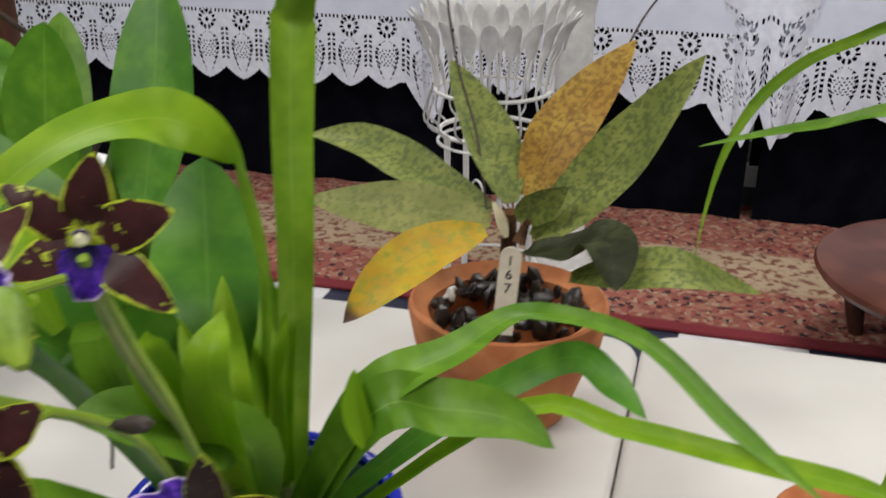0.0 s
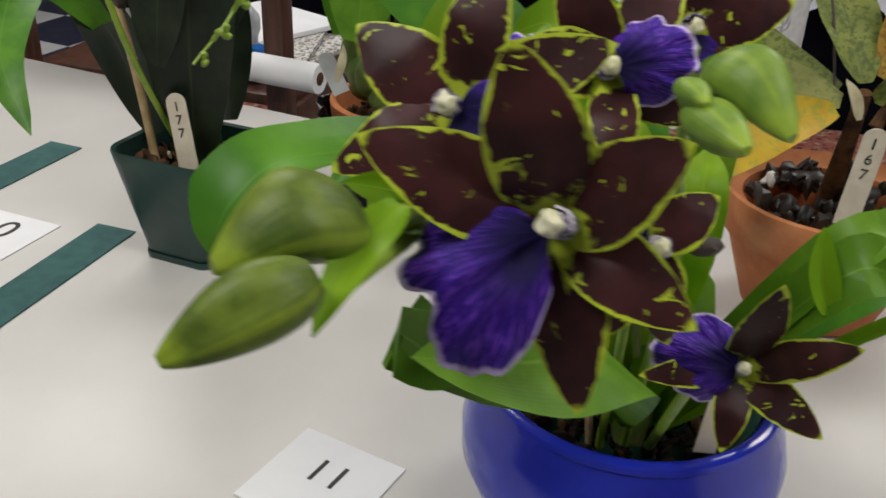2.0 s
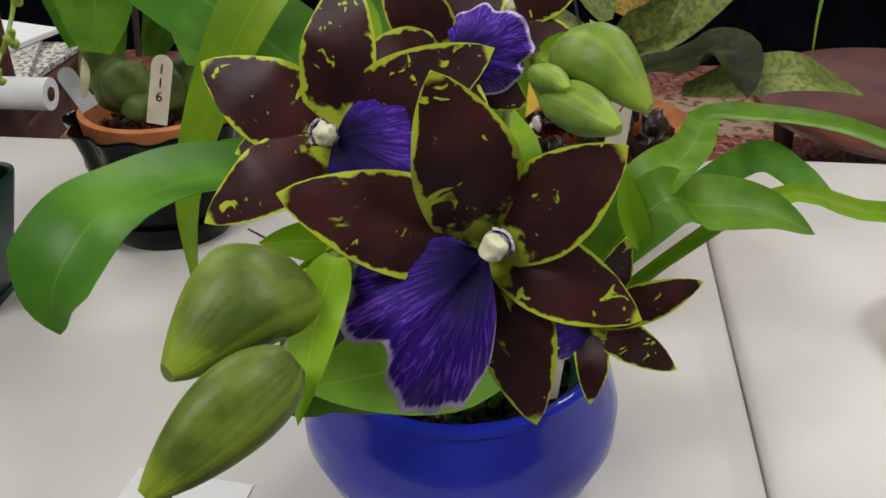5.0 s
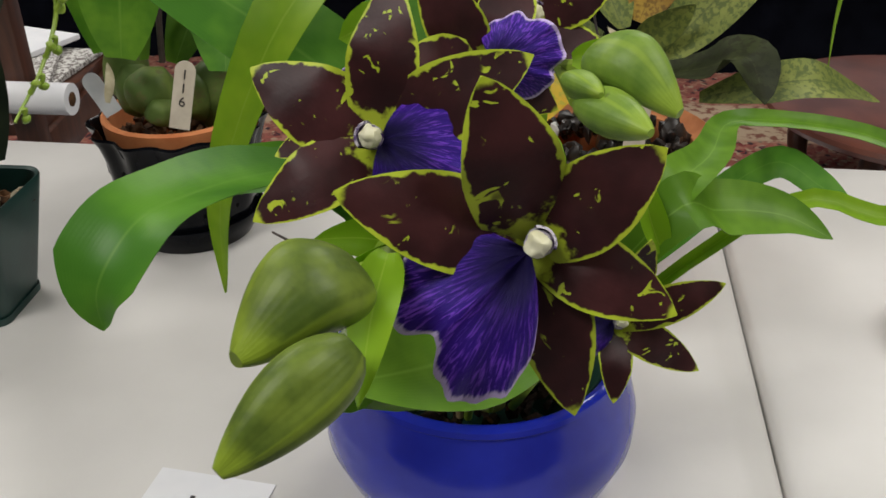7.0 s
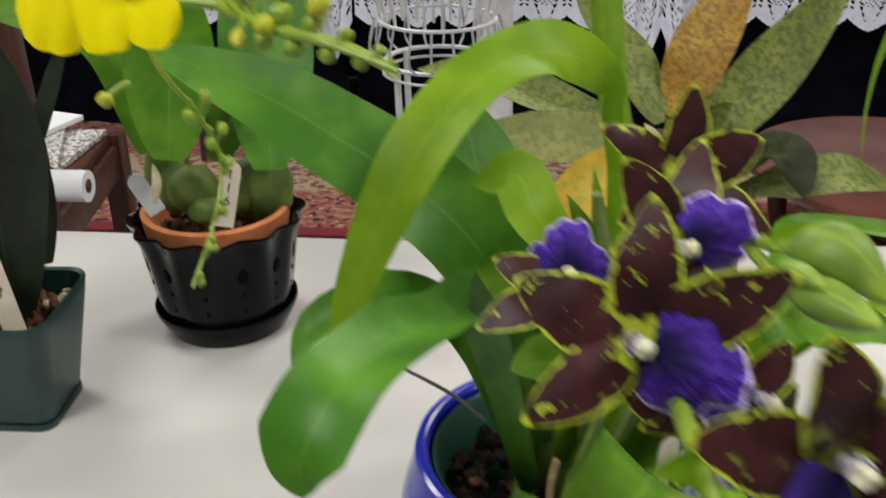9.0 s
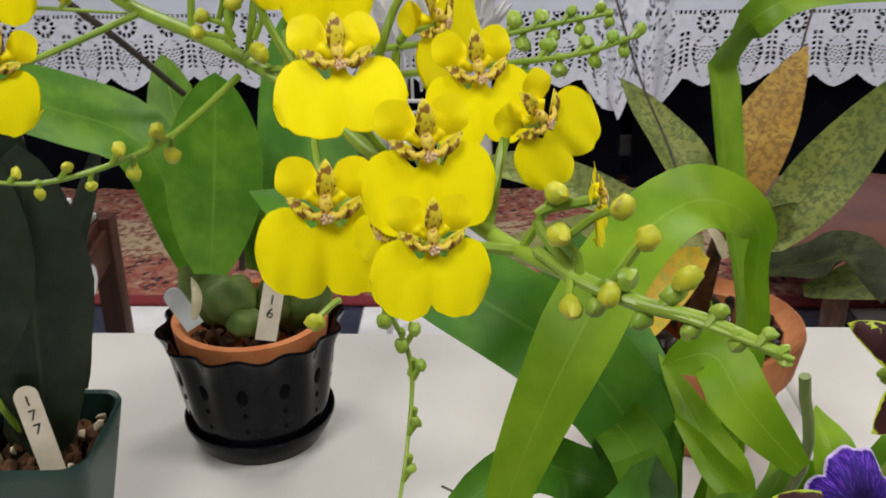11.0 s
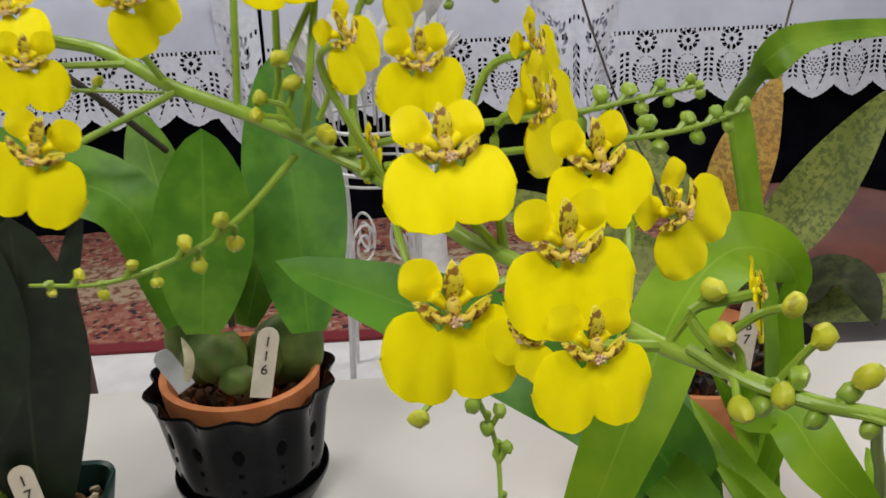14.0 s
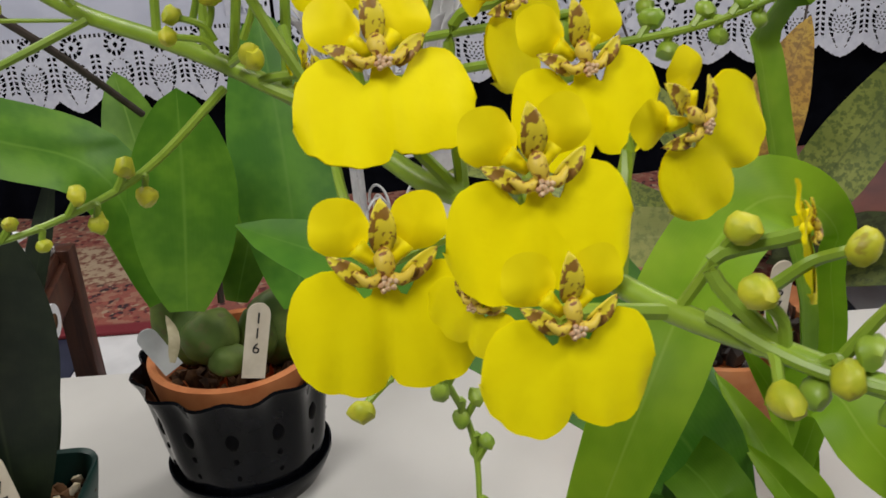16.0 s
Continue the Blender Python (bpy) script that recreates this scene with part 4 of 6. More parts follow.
def square_pot(c2, r0, r1, h, ang):
    bm = bmesh.new()
    levels = []
    for s, z, k in ((r0 * 0.9, 0.006, 0), (r1 * 0.955, h - 0.002, 0), (r1 * 1.01, h, 0), (r1 * 1.02, h - 0.002, 0), (r1 * 0.99, h - 0.012, 0), (r0, 0.004, 0), (r0 * 0.96, 0.0, 0)):
        ring = []
        for q in range(4):
            for i in range(7):
                base = [(1, 1), (-1, 1), (-1, -1), (1, -1)][q]
                cr = 0.34 * s
                x = base[0] * (s - cr) + cr * math.cos(radians(90 * q + 90 * i / 6))
                y = base[1] * (s - cr) + cr * math.sin(radians(90 * q + 90 * i / 6))
                ca, sa = math.cos(radians(ang)), math.sin(radians(ang))
                ring.append(bm.verts.new((c2[0] + x * ca - y * sa, c2[1] + x * sa + y * ca, c2[2] + z)))
        levels.append(ring)
    n = len(levels[0])
    for a, b in zip(levels, levels[1:]):
        for i in range(n):
            bm.faces.new((a[i], a[(i + 1) % n], b[(i + 1) % n], b[i]))
    bm.faces.new(levels[0])
    bm.faces.new(levels[-1])
    bmesh.ops.recalc_face_normals(bm, faces=bm.faces)
    return bm


part("pot_body", square_pot(GC, 0.0365, 0.0555, 0.115, -16), GREEN_PLASTIC, gp)
part("foot", square_pot(GC, 0.0371, 0.0380, 0.007, -16), GREEN_PLASTIC, gp, "scuffed foot of the pot")
heap("bark_chips", GC, 0.046, T + 0.094, (0.006, 0.013), 70, BARK, "coarse bark chips in the square pot", 21, 0.6, 1)
heap("pale_chips", GC, 0.043, T + 0.100, (0.004, 0.008), 12, PALE_CHIP, "pale chips on the bark", 22, 0.6, 1)

# black glazed pot with saucer, a clay pot inside
KC = (-0.2935, 0.9535, T)
bp = thing("black_pot", KC, "glossy black fluted ceramic pot with an attached saucer", "flower pot")


def flute(a, h):
    return 1 + (0.016 * math.cos(12 * a) if h > 0.03 else 0.0) + (0.028 * max(0, (h - 0.085) / 0.03) * math.cos(12 * a) if h > 0.085 else 0)


part("pot_body", lathe_bm([(0.0041, 0.0210), (0.0542, 0.0210), (0.0673, 0.0735), (0.0758, 0.1092), (0.0820, 0.1230), (0.0840, 0.1245), (0.0852, 0.1220), (0.0808, 0.1129), (0.0770, 0.0960), (0.0710, 0.0525), (0.0673, 0.0252), (0.0651, 0.0189), (0.0041, 0.0189)], KC, 96, flute), BLACK, bp)
part("saucer", lathe_bm([(0.0041, 0.0139), (0.0586, 0.0139), (0.0655, 0.0208), (0.0711, 0.0277), (0.0731, 0.0277), (0.0731, 0.0238), (0.0666, 0.0099), (0.0605, 0.0000), (0.0041, 0.0000)], KC, 64), BLACK, bp)
# near-black matt blobs: the shade inside the pot's dimples, put in as colour
DIMPLE_SHADE = plain("dimple_shade", (0.0015, 0.0015, 0.002), (0.003, 0.003, 0.004), 40, 0.6)
DIMPLE_SHADE.b.inputs["Specular IOR Level"].default_value = 0.05
for k in range(12):
    for z, wide, tall in ((0.044, 0.0034, 0.0045), (0.062, 0.0032, 0.0040), (0.084, 0.0064, 0.0105)):
        a = 2 * math.pi * (k + 0.5) / 12
        r = 0.0705 + (z - 0.05) * 0.14 - 0.0028
        m3 = aim((math.cos(a), math.sin(a), 0))
        part("dimple", blob_bm((KC[0] + r * math.cos(a), KC[1] + r * math.sin(a), T + z), (wide, tall, 0.003), m3, 0.05, k, 2), DIMPLE_SHADE, bp)
cpot = thing("clay_pot", (KC[0], KC[1], T + 0.02), "small terracotta pot set inside the black ceramic pot", "flower pot")
part("pot_body", lathe_bm([(0.0041, 0.0315), (0.0482, 0.0315), (0.0642, 0.1175), (0.0662, 0.1307), (0.0700, 0.1328), (0.0732, 0.1301), (0.0711, 0.1113), (0.0514, 0.0231), (0.0041, 0.0231)], KC, 56), CLAY_INNER, cpot)
heap("bark_mix", KC, 0.058, T + 0.108, (0.007, 0.013), 70, BARK, "bark potting mix in the small clay pot", 31)

# ---- numbered labels, cards and ribbons ----
plant_label((0.101, 0.748, 0.832), (0.107, 0.745, 0.916), (-0.12, -0.9, 0.3), 0.0185, "167", "pale plant label with handwritten number 167 in the clay pot")
plant_label((-0.461, 0.793, 0.797), (-0.472, 0.797, 0.880), (0.1, -0.95, 0.1), 0.0175, "177", "pale plant label with handwritten number 177 in the square pot")
plant_label((-0.287, 0.884, 0.842), (-0.272, 0.886, 0.905), (-0.05, -0.95, 0.2), 0.0185, "116", "pale plant label with handwritten number 116 in the clay pot")
plant_label((-0.042, 0.462, 0.815), (-0.039, 0.455, 0.872), (0.1, -0.85, 0.5), 0.0125, "", "blank-faced pale plant label in the blue pot")
plant_label((-0.345, 0.905, 0.854), (-0.363, 0.905, 0.893), (-0.1, -0.8, 0.6), 0.0165, "", "grey translucent plastic tag in the clay pot", CLEAR_TAG)


def flat_card(corner, along, across, name, label, category, material, text="", tsize=0.03, turn=0.0, thick=0.0008):
    a, b, c2 = Vector(corner), Vector(along), Vector(across)
    z = Vector((0, 0, 1))
    t = thing(name, a, label, category)
    bm = bmesh.new()
    q = [a, a + b, a + b + c2, a + c2]
    lo = [bm.verts.new((v.x, v.y, T + 0.0006)) for v in q]
    hi = [bm.verts.new((v.x, v.y, T + 0.0006 + thick)) for v in q]
    for i in range(4):
        bm.faces.new((lo[i], lo[(i + 1) % 4], hi[(i + 1) % 4], hi[i]))
    bm.faces.new(hi)
    bm.faces.new(lo[::-1])
    bmesh.ops.recalc_face_normals(bm, faces=bm.faces)
    part("sheet", bm, material, t, smooth=False)
    if text:
        me = glyphs(text, tsize)
        x = b.normalized()
        m = Matrix((x, z.cross(x), z)).transposed().to_4x4()
        mid = a + b * 0.5 + c2 * 0.42
        me.transform(Matrix.Translation((mid.x, mid.y, T + 0.0009 + thick)) @ m @ Matrix.Rotation(turn, 4, "Z"))
        me.materials.append(INK.m)
        ob = new("number", me)
        ob.parent = t
        ob.matrix_parent_inverse = t.matrix_basis.inverted()
    return t


ca, cb = Vector((-0.302, 0.577, 0.706)), Vector((-0.223, 0.543, 0.706))
e1 = cb - ca
e2 = Vector((e1.y, -e1.x, 0)) * 0.98
flat_card(ca, e1, e2, "number_card", "white paper card with handwritten number 11 on the table", "paper card", PAPER, "11", 0.034)
cd, ce = Vector((-0.629, 0.852, 0.706)), Vector((-0.707, 0.874, 0.706))
flat_card(ce + (ce - cd) * 0.05, (cd - ce) * 1.05, Vector(((cd - ce).y, -(cd - ce).x, 0)) * 1.0, "number_card", "white paper card with a handwritten round figure on the table", "paper card", PAPER, "0", 0.05)
r0, r1, r2, r3 = Vector((-0.592, 0.664, 0.706)), Vector((-0.625, 0.724, 0.706)), Vector((-0.594, 0.907, 0.706)), Vector((-0.550, 0.854, 0.706))
side = (r3 - r0).normalized()
flat_card(r0 - side * 0.35, side * ((r3 - r0).length + 0.35), (r1 - r0) - side * (r1 - r0).dot(side), "ribbon", "strip of teal fabric ribbon laid across the table", "ribbon", TEAL, thick=0.0012)
r0, r1, r3 = Vector((-0.733, 0.922, 0.706)), Vector((-0.756, 0.964, 0.706)), Vector((-0.699, 1.051, 0.706))
side = (r3 - r0).normalized()
flat_card(r0 - side * 0.3, side * ((r3 - r0).length + 0.3), ((r1 - r0) - side * (r1 - r0).dot(side)) * 1.4, "ribbon", "strip of teal fabric ribbon ending on the table", "ribbon", TEAL, thick=0.0012)
# ---- plant with mottled leaves, in the clay pot ----
def leaf(plant, pts, width, face, material, kind="lance", fold=0.22, n=18, wave=0.05, twist=0.0, label="", seed=0):
    return part("leaf", leaf_bm(pts, width, face, kind, fold, n, 0.001, wave, twist, seed), material, plant, label)


mp = thing("mottled_orchid", (TC[0], TC[1], T + 0.1), "orchid with mottled, rusty and yellowing leaves in a clay pot", "orchid plant")
FRONT = (-0.1, -0.8, 0.6)
leaf(mp, [(0.133, 0.797, 0.901), (0.198, 0.792, 0.974), (0.266, 0.781, 1.07)], 0.058, (-0.4, -0.7, 0.6), LEAF_MOTTLE, fold=0.2, label="grey-green mottled leaf")
leaf(mp, [(0.13, 0.83, 0.93), (0.164, 0.849, 0.991), (0.233, 0.89, 1.063)], 0.058, (-0.3, -0.8, 0.4), LEAF_RUST, fold=0.15, label="rusty orange mottled leaf", seed=1)
leaf(mp, [(0.114, 0.824, 0.927), (0.097, 0.867, 0.976), (0.062, 0.926, 1.038)], 0.052, (0.2, -0.9, 0.3), LEAF_MOTTLE, fold=0.25, label="grey-green mottled leaf", seed=2)
leaf(mp, [(0.096, 0.832, 0.917), (0.027, 0.894, 0.936), (-0.026, 0.935, 0.953), (-0.082, 0.97, 0.953)], 0.050, (0.0, -0.55, 0.8), LEAF_MOTTLE, fold=0.35, label="arching mottled leaf", seed=3)
leaf(mp, [(0.094, 0.809, 0.915), (0.019, 0.826, 0.922), (-0.076, 0.852, 0.923)], 0.052, (0.0, -0.75, 0.65), LEAF_PALE, fold=0.12, label="pale green mottled leaf", seed=4)
leaf(mp, [(0.088, 0.797, 0.911), (0.038, 0.769, 0.905), (-0.003, 0.746, 0.884), (-0.036, 0.73, 0.854)], 0.047, (0.0, -0.75, 0.65), LEAF_YELLOW, fold=0.25, label="yellowing leaf with a brown tip", seed=5)
leaf(mp, [(0.116, 0.8, 0.922), (0.135, 0.785, 0.938), (0.156, 0.771, 0.96)], 0.030, (0.1, -0.9, 0.3), LEAF_MOTTLE, label="short green leaf", seed=6)
leaf(mp, [(0.127, 0.789, 0.896), (0.158, 0.751, 0.911), (0.181, 0.72, 0.929), (0.184, 0.686, 0.901)], 0.058, (0.2, -0.5, 0.8), LEAF_OLIVE, "broad", 0.2, label="dull olive leaf drooping over the rim", seed=7)
leaf(mp, [(0.159, 0.751, 0.885), (0.201, 0.724, 0.902), (0.248, 0.713, 0.906), (0.324, 0.74, 0.872)], 0.045, (0.0, -0.5, 0.85), LEAF_MOTTLE, fold=0.15, label="low green leaf reaching over the table", seed=8)
part("stem", tube_bm([(TC[0] - 0.002, TC[1] + 0.01, T + 0.09), (0.112, 0.812, 0.923)], (0.011, 0.006), 10, 8), BARK, mp, "brown papery growth base")
part("sheath", leaf_bm([(0.107, 0.794, 0.905), (0.102, 0.801, 0.922), (0.096, 0.816, 0.932)], 0.010, FRONT, "petal", 0.3, 8), SHEATH, mp, "dry pale sheath")
part("new_shoot", tube_bm([(0.117, 0.782, 0.904), (0.122, 0.787, 0.916), (0.126, 0.79, 0.924)], (0.006, 0.004, 0.002), 8, 8), BARK, mp)
for pts in ([(0.092, 0.827, 0.919), (0.084, 0.859, 0.981), (0.067, 0.895, 1.042), (0.057, 0.934, 1.109), (0.054, 0.965, 1.157)], [(0.183, 0.848, 0.978), (0.208, 0.872, 1.025), (0.242, 0.905, 1.081), (0.291, 0.952, 1.122)]):
    part("spent_stem", tube_bm(pts, 0.0012, 6, 24), WIRE, mp, "thin dry dark flower stem")

# ---- dark orchid in the square pot ----
dp = thing("dark_orchid", (GC[0], GC[1], T + 0.095), "orchid with stiff dark leaves in a square green pot", "orchid plant")
for k, (pts, w, f) in enumerate((
    ([(-0.468, 0.818, 0.876), (-0.464, 0.836, 0.970), (-0.478, 0.843, 1.084), (-0.480, 0.856, 1.164)], 0.060, (0.2, -0.95, 0.2)),
    ([(-0.485, 0.796, 0.904), (-0.468, 0.778, 0.996), (-0.461, 0.769, 1.087)], 0.054, (0.0, -0.95, 0.3)),
    ([(-0.476, 0.846, 0.856), (-0.427, 0.897, 0.955), (-0.396, 0.953, 1.035)], 0.028, (-0.6, -0.6, 0.3)),
    ([(-0.442, 0.853, 0.837), (-0.458, 0.894, 0.919), (-0.471, 0.934, 1.025)], 0.055, (0.3, -0.9, 0.2)),
    ([(-0.467, 0.820, 0.843), (-0.507, 0.876, 0.935), (-0.537, 0.925, 1.036)], 0.058, (0.1, -0.95, 0.2)),
    ([(-0.517, 0.853, 0.816), (-0.570, 0.893, 0.901), (-0.627, 0.905, 0.952)], 0.05, (0.4, -0.8, 0.4)),
)):
    leaf(dp, pts, w, f, LEAF_DARK, fold=0.18, seed=k, wave=0.02)
leaf(dp, [(-0.468, 0.825, 0.80), (-0.456, 0.8, 0.918), (-0.446, 0.785, 0.994), (-0.439, 0.77, 1.071)], 0.082, (0.1, -0.95, 0.25), LEAF_DARK, "broad", 0.12, 22, 0.02, label="broad dark leaf with a blunt point", seed=9)
leaf(dp, [(-0.570, 0.900, 0.898), (-0.617, 0.858, 0.967), (-0.605, 0.761, 0.923), (-0.561, 0.710, 0.866)], 0.05, (0.3, -0.8, 0.3), LEAF_DEEP, fold=0.2, label="arching green leaf")
for k in range(4):
    q = GC + Vector((rnd.uniform(-0.02, 0.02), rnd.uniform(-0.02, 0.02), 0.08))
    part("pseudobulb", tube_bm([q, q + Vector((0, 0, 0.025)), q + Vector((0, 0, 0.06))], (0.008, 0.010, 0.006), 10, 8), LEAF_DARK, dp, "dark ribbed swollen stem base")
stake = thing("bamboo_stake", (-0.508, 0.823, 0.804), "thin bamboo stake leaning in the square pot", "stake")
sp = [(-0.501, 0.816, 0.787), (-0.532, 0.853, 0.890), (-0.562, 0.880, 0.973), (-0.587, 0.902, 1.045)]
part("cane", tube_bm(sp, 0.0042, 10, 16), BAMBOO, stake)
for q in (sp[1], sp[2]):
    part("node", blob_bm(q, (0.0052, 0.0052, 0.002), None, 0.05, 1, 2), BAMBOO, stake, "raised bamboo joint")
part("tie", blob_bm((-0.546, 0.869, 0.938), (0.007, 0.007, 0.010), None, 0.3, 2, 2), WIRE, stake, "black twist tie")

# ---- broad-leaved orchid in the black pot ----
kp = thing("broadleaf_orchid", (KC[0], KC[1], T + 0.1), "orchid with broad glossy green leaves in a black pot", "orchid plant")
for k, (pts, w, f, mt) in enumerate((
    ([(-0.327, 0.884, 0.912), (-0.314, 0.882, 1.003), (-0.305, 0.887, 1.081)], 0.078, (-0.1, -0.95, 0.2), LEAF_BROAD),
    ([(-0.239, 0.889, 0.892), (-0.229, 0.941, 1.0), (-0.226, 0.996, 1.11)], 0.088, (-0.2, -0.95, 0.2), LEAF_DEEP),
    ([(-0.343, 0.912, 0.911), (-0.365, 0.937, 1.009), (-0.428, 0.932, 1.05), (-0.503, 0.913, 1.078), (-0.542, 0.891, 1.071)], 0.072, (0.2, -0.6, 0.8), LEAF_BROAD),
    ([(-0.32, 0.941, 0.891), (-0.336, 1.0, 0.993), (-0.344, 1.044, 1.066)], 0.055, (0.2, -0.9, 0.2), LEAF_FRESH),
    ([(-0.286, 0.928, 0.89), (-0.251, 0.979, 0.962), (-0.24, 1.025, 1.027)], 0.055, (-0.3, -0.9, 0.2), LEAF_FRESH),
)):
    leaf(kp, pts, w, f, mt, "broad", 0.14, 22, 0.02, seed=k)
for k, (c2, size) in enumerate((
    ((-0.311, 0.925, 0.866), (0.025, 0.021, 0.024)), ((-0.301, 0.905, 0.851), (0.017, 0.014, 0.0135)), ((-0.327, 0.94, 0.864), (0.020, 0.018, 0.028)),
    ((-0.248, 0.945, 0.853), (0.033, 0.026, 0.036)), ((-0.334, 0.95, 0.878), (0.021, 0.018, 0.034)), ((-0.273, 0.93, 0.856), (0.018, 0.016, 0.024)),
)):
    part("pseudobulb", blob_bm(c2, size, None, 0.16, k, 3), BULB, kp, "plump green pseudobulb")
part("sheath", leaf_bm([(-0.345, 0.881, 0.873), (-0.340, 0.886, 0.892), (-0.343, 0.904, 0.903)], 0.009, FRONT, "petal", 0.3, 8), SHEATH, kp, "papery pale sheath")
part("old_cane", tube_bm([(-0.298, 0.931, 0.891), (-0.295, 0.936, 0.935), (-0.289, 0.942, 0.954)], 0.003, 8, 8), WIRE, kp)
part("spent_stem", tube_bm([(-0.404, 0.844, 1.15), (-0.371, 0.884, 1.11), (-0.33, 0.937, 1.054)], 0.0028, 8, 14), WIRE, kp, "thin dark dry stem")

# ---- violet orchid in the blue pot ----
zp = thing("violet_orchid", (BC[0], BC[1], T + 0.1), "orchid with maroon petals and violet lips in a blue pot", "orchid plant")
B0 = Vector((-0.083, 0.520, T + 0.093))
UPF = (0.0, -0.5, 0.85)
# long arching leaves
leaf(zp, [B0 + Vector((0.02, 0.02, 0)), (-0.050, 0.535, 0.985), (-0.0505, 0.560, 1.06), (-0.0495, 0.582, 1.118), (-0.048, 0.588, 1.136), (-0.035, 0.576, 1.16), (0.007, 0.591, 1.165), (0.108, 0.619, 1.156), (0.243, 0.653, 1.137), (0.452, 0.801, 1.111), (0.405, 0.792, 1.085), (0.353, 0.785, 1.064), (0.313, 0.775, 1.035), (0.284, 0.759, 0.996), (0.268, 0.743, 0.954), (0.256, 0.722, 0.915)], 0.0300, (0.55, -0.83, 1.0), LEAF_SPRING, "ribbon", 0.3, 60, 0.01, label="long arching strap leaf")
leaf(zp, [B0 + Vector((0.0, 0.015, 0)), (-0.062, 0.506, 0.98), (-0.068, 0.503, 1.05), (-0.072, 0.497, 1.070), (-0.090, 0.495, 1.088), (-0.118, 0.490, 1.095), (-0.155, 0.470, 1.087), (-0.192, 0.446, 1.056), (-0.223, 0.438, 0.99), (-0.229, 0.434, 0.932)], 0.036, (-0.5, -0.5, 0.6), LEAF_LIME, "flare", 0.18, 44, 0.01, label="yellow-green leaf arching over and hanging")
leaf(zp, [B0 + Vector((-0.01, 0.01, 0)), (-0.14, 0.49, 0.98), (-0.225, 0.53, 1.055), (-0.308, 0.588, 1.088)], 0.054, (-0.1, -0.6, 0.75), LEAF_DEEP, "broad", 0.15, 26, 0.02, label="broad deep green leaf")
leaf(zp, [B0 + Vector((-0.02, -0.005, 0)), (-0.160, 0.43, 0.985), (-0.188, 0.385, 1.015), (-0.209, 0.355, 1.028), (-0.227, 0.33, 1.035), (-0.241, 0.312, 1.037), (-0.251, 0.302, 1.029), (-0.257, 0.298, 1.018), (-0.257, 0.297, 1.005)], 0.034, (-0.3, -0.6, 0.75), LEAF_DEEP, "strap", 0.3, 36, 0.05, label="curled drooping leaf")
leaf(zp, [B0 + Vector((-0.005, -0.02, 0)), (-0.068, 0.46, 0.908), (-0.102, 0.44, 0.94), (-0.131, 0.425, 0.957), (-0.15, 0.415, 0.962)], 0.040, (0.1, -0.6, 0.8), LEAF_FRESH, "lance", 0.2, 22, 0.03, label="leaf hanging low beside the flower stems", seed=33)
leaf(zp, [B0 + Vector((-0.01, 0.02, 0)), (-0.105, 0.545, 0.93), (-0.115, 0.60, 0.985), (-0.12, 0.635, 1.03)], 0.075, (0.25, -0.85, 0.4), LEAF_DEEP, "broad", 0.12, 24, 0.02, label="broad rounded leaf at the back of the plant", seed=31)
leaf(zp, [B0 + Vector((0.02, -0.01, 0)), (-0.004, 0.457, 0.941), (0.046, 0.497, 0.951), (0.1, 0.57, 0.940), (0.163, 0.526, 0.943), (0.192, 0.427, 0.941), (0.216, 0.36, 0.941)], 0.040, (-0.2, -0.5, 0.8), LEAF_FRESH, "taper", 0.35, 34, 0.02, label="long leaf arching over the table")
leaf(zp, [B0 + Vector((0.02, -0.015, 0)), (-0.002, 0.445, 0.941), (0.036, 0.458, 0.937), (0.075, 0.458, 0.930), (0.099, 0.443, 0.920)], 0.036, (-0.1, -0.6, 0.75), LEAF_FRESH, "lance", 0.25, 24, 0.03, label="leaf with a dry brown tip", seed=2)
leaf(zp, [B0 + Vector((0.025, 0.01, 0)), (0.032, 0.509, 0.891), (0.084, 0.545, 0.903), (0.132, 0.567, 0.909), (0.155, 0.55, 0.897), (0.172, 0.524, 0.886)], 0.022, (0.1, -0.8, 0.4), LEAF_DEEP, "strap", 0.15, 24, 0.03, label="leaf bending down with a bitten end", seed=3)
leaf(zp, [B0 + Vector((0.02, -0.02, 0)), (0.077, 0.477, 0.922), (0.141, 0.463, 0.919), (0.195, 0.429, 0.922), (0.237, 0.389, 0.932), (0.258, 0.35, 0.945)], 0.014, (0, -0.6, 0.75), LEAF_LIME, "strap", 0.3, 24, 0.02, label="narrow pale leaf")
leaf(zp, [B0 + Vector((-0.005, -0.03, 0.01)), (-0.117, 0.331, 0.961), (-0.149, 0.288, 0.983), (-0.185, 0.263, 0.998)], 0.050, (0, -0.6, 0.75), LEAF_FRESH, "lance", 0.15, 18, 0.03, label="low leaf over the pot rim", seed=4)
leaf(zp, [B0 + Vector((-0.02, 0.0, 0)), (-0.144, 0.46, 0.966), (-0.148, 0.513, 0.98), (-0.156, 0.566, 0.99)], 0.030, (-0.2, -0.7, 0.6), LEAF_FRESH, "lance", 0.3, 18, 0.02, label="young leaf", seed=5)
leaf(zp, [B0 + Vector((-0.02, 0.01, 0)), (-0.152, 0.474, 0.945), (-0.174, 0.486, 0.96), (-0.2, 0.477, 0.976), (-0.237, 0.453, 0.98), (-0.252, 0.438, 0.967)], 0.030, (-0.2, -0.7, 0.6), LEAF_DEEP, "lance", 0.3, 18, 0.02, label="small drooping leaf", seed=6)
leaf(zp, [B0, (-0.102, 0.424, 0.977), (-0.107, 0.416, 1.009)], 0.030, (-0.1, -0.8, 0.5), LEAF_LIME, "lance", 0.35, 14, 0.02, label="yellow-green young leaf", seed=7)
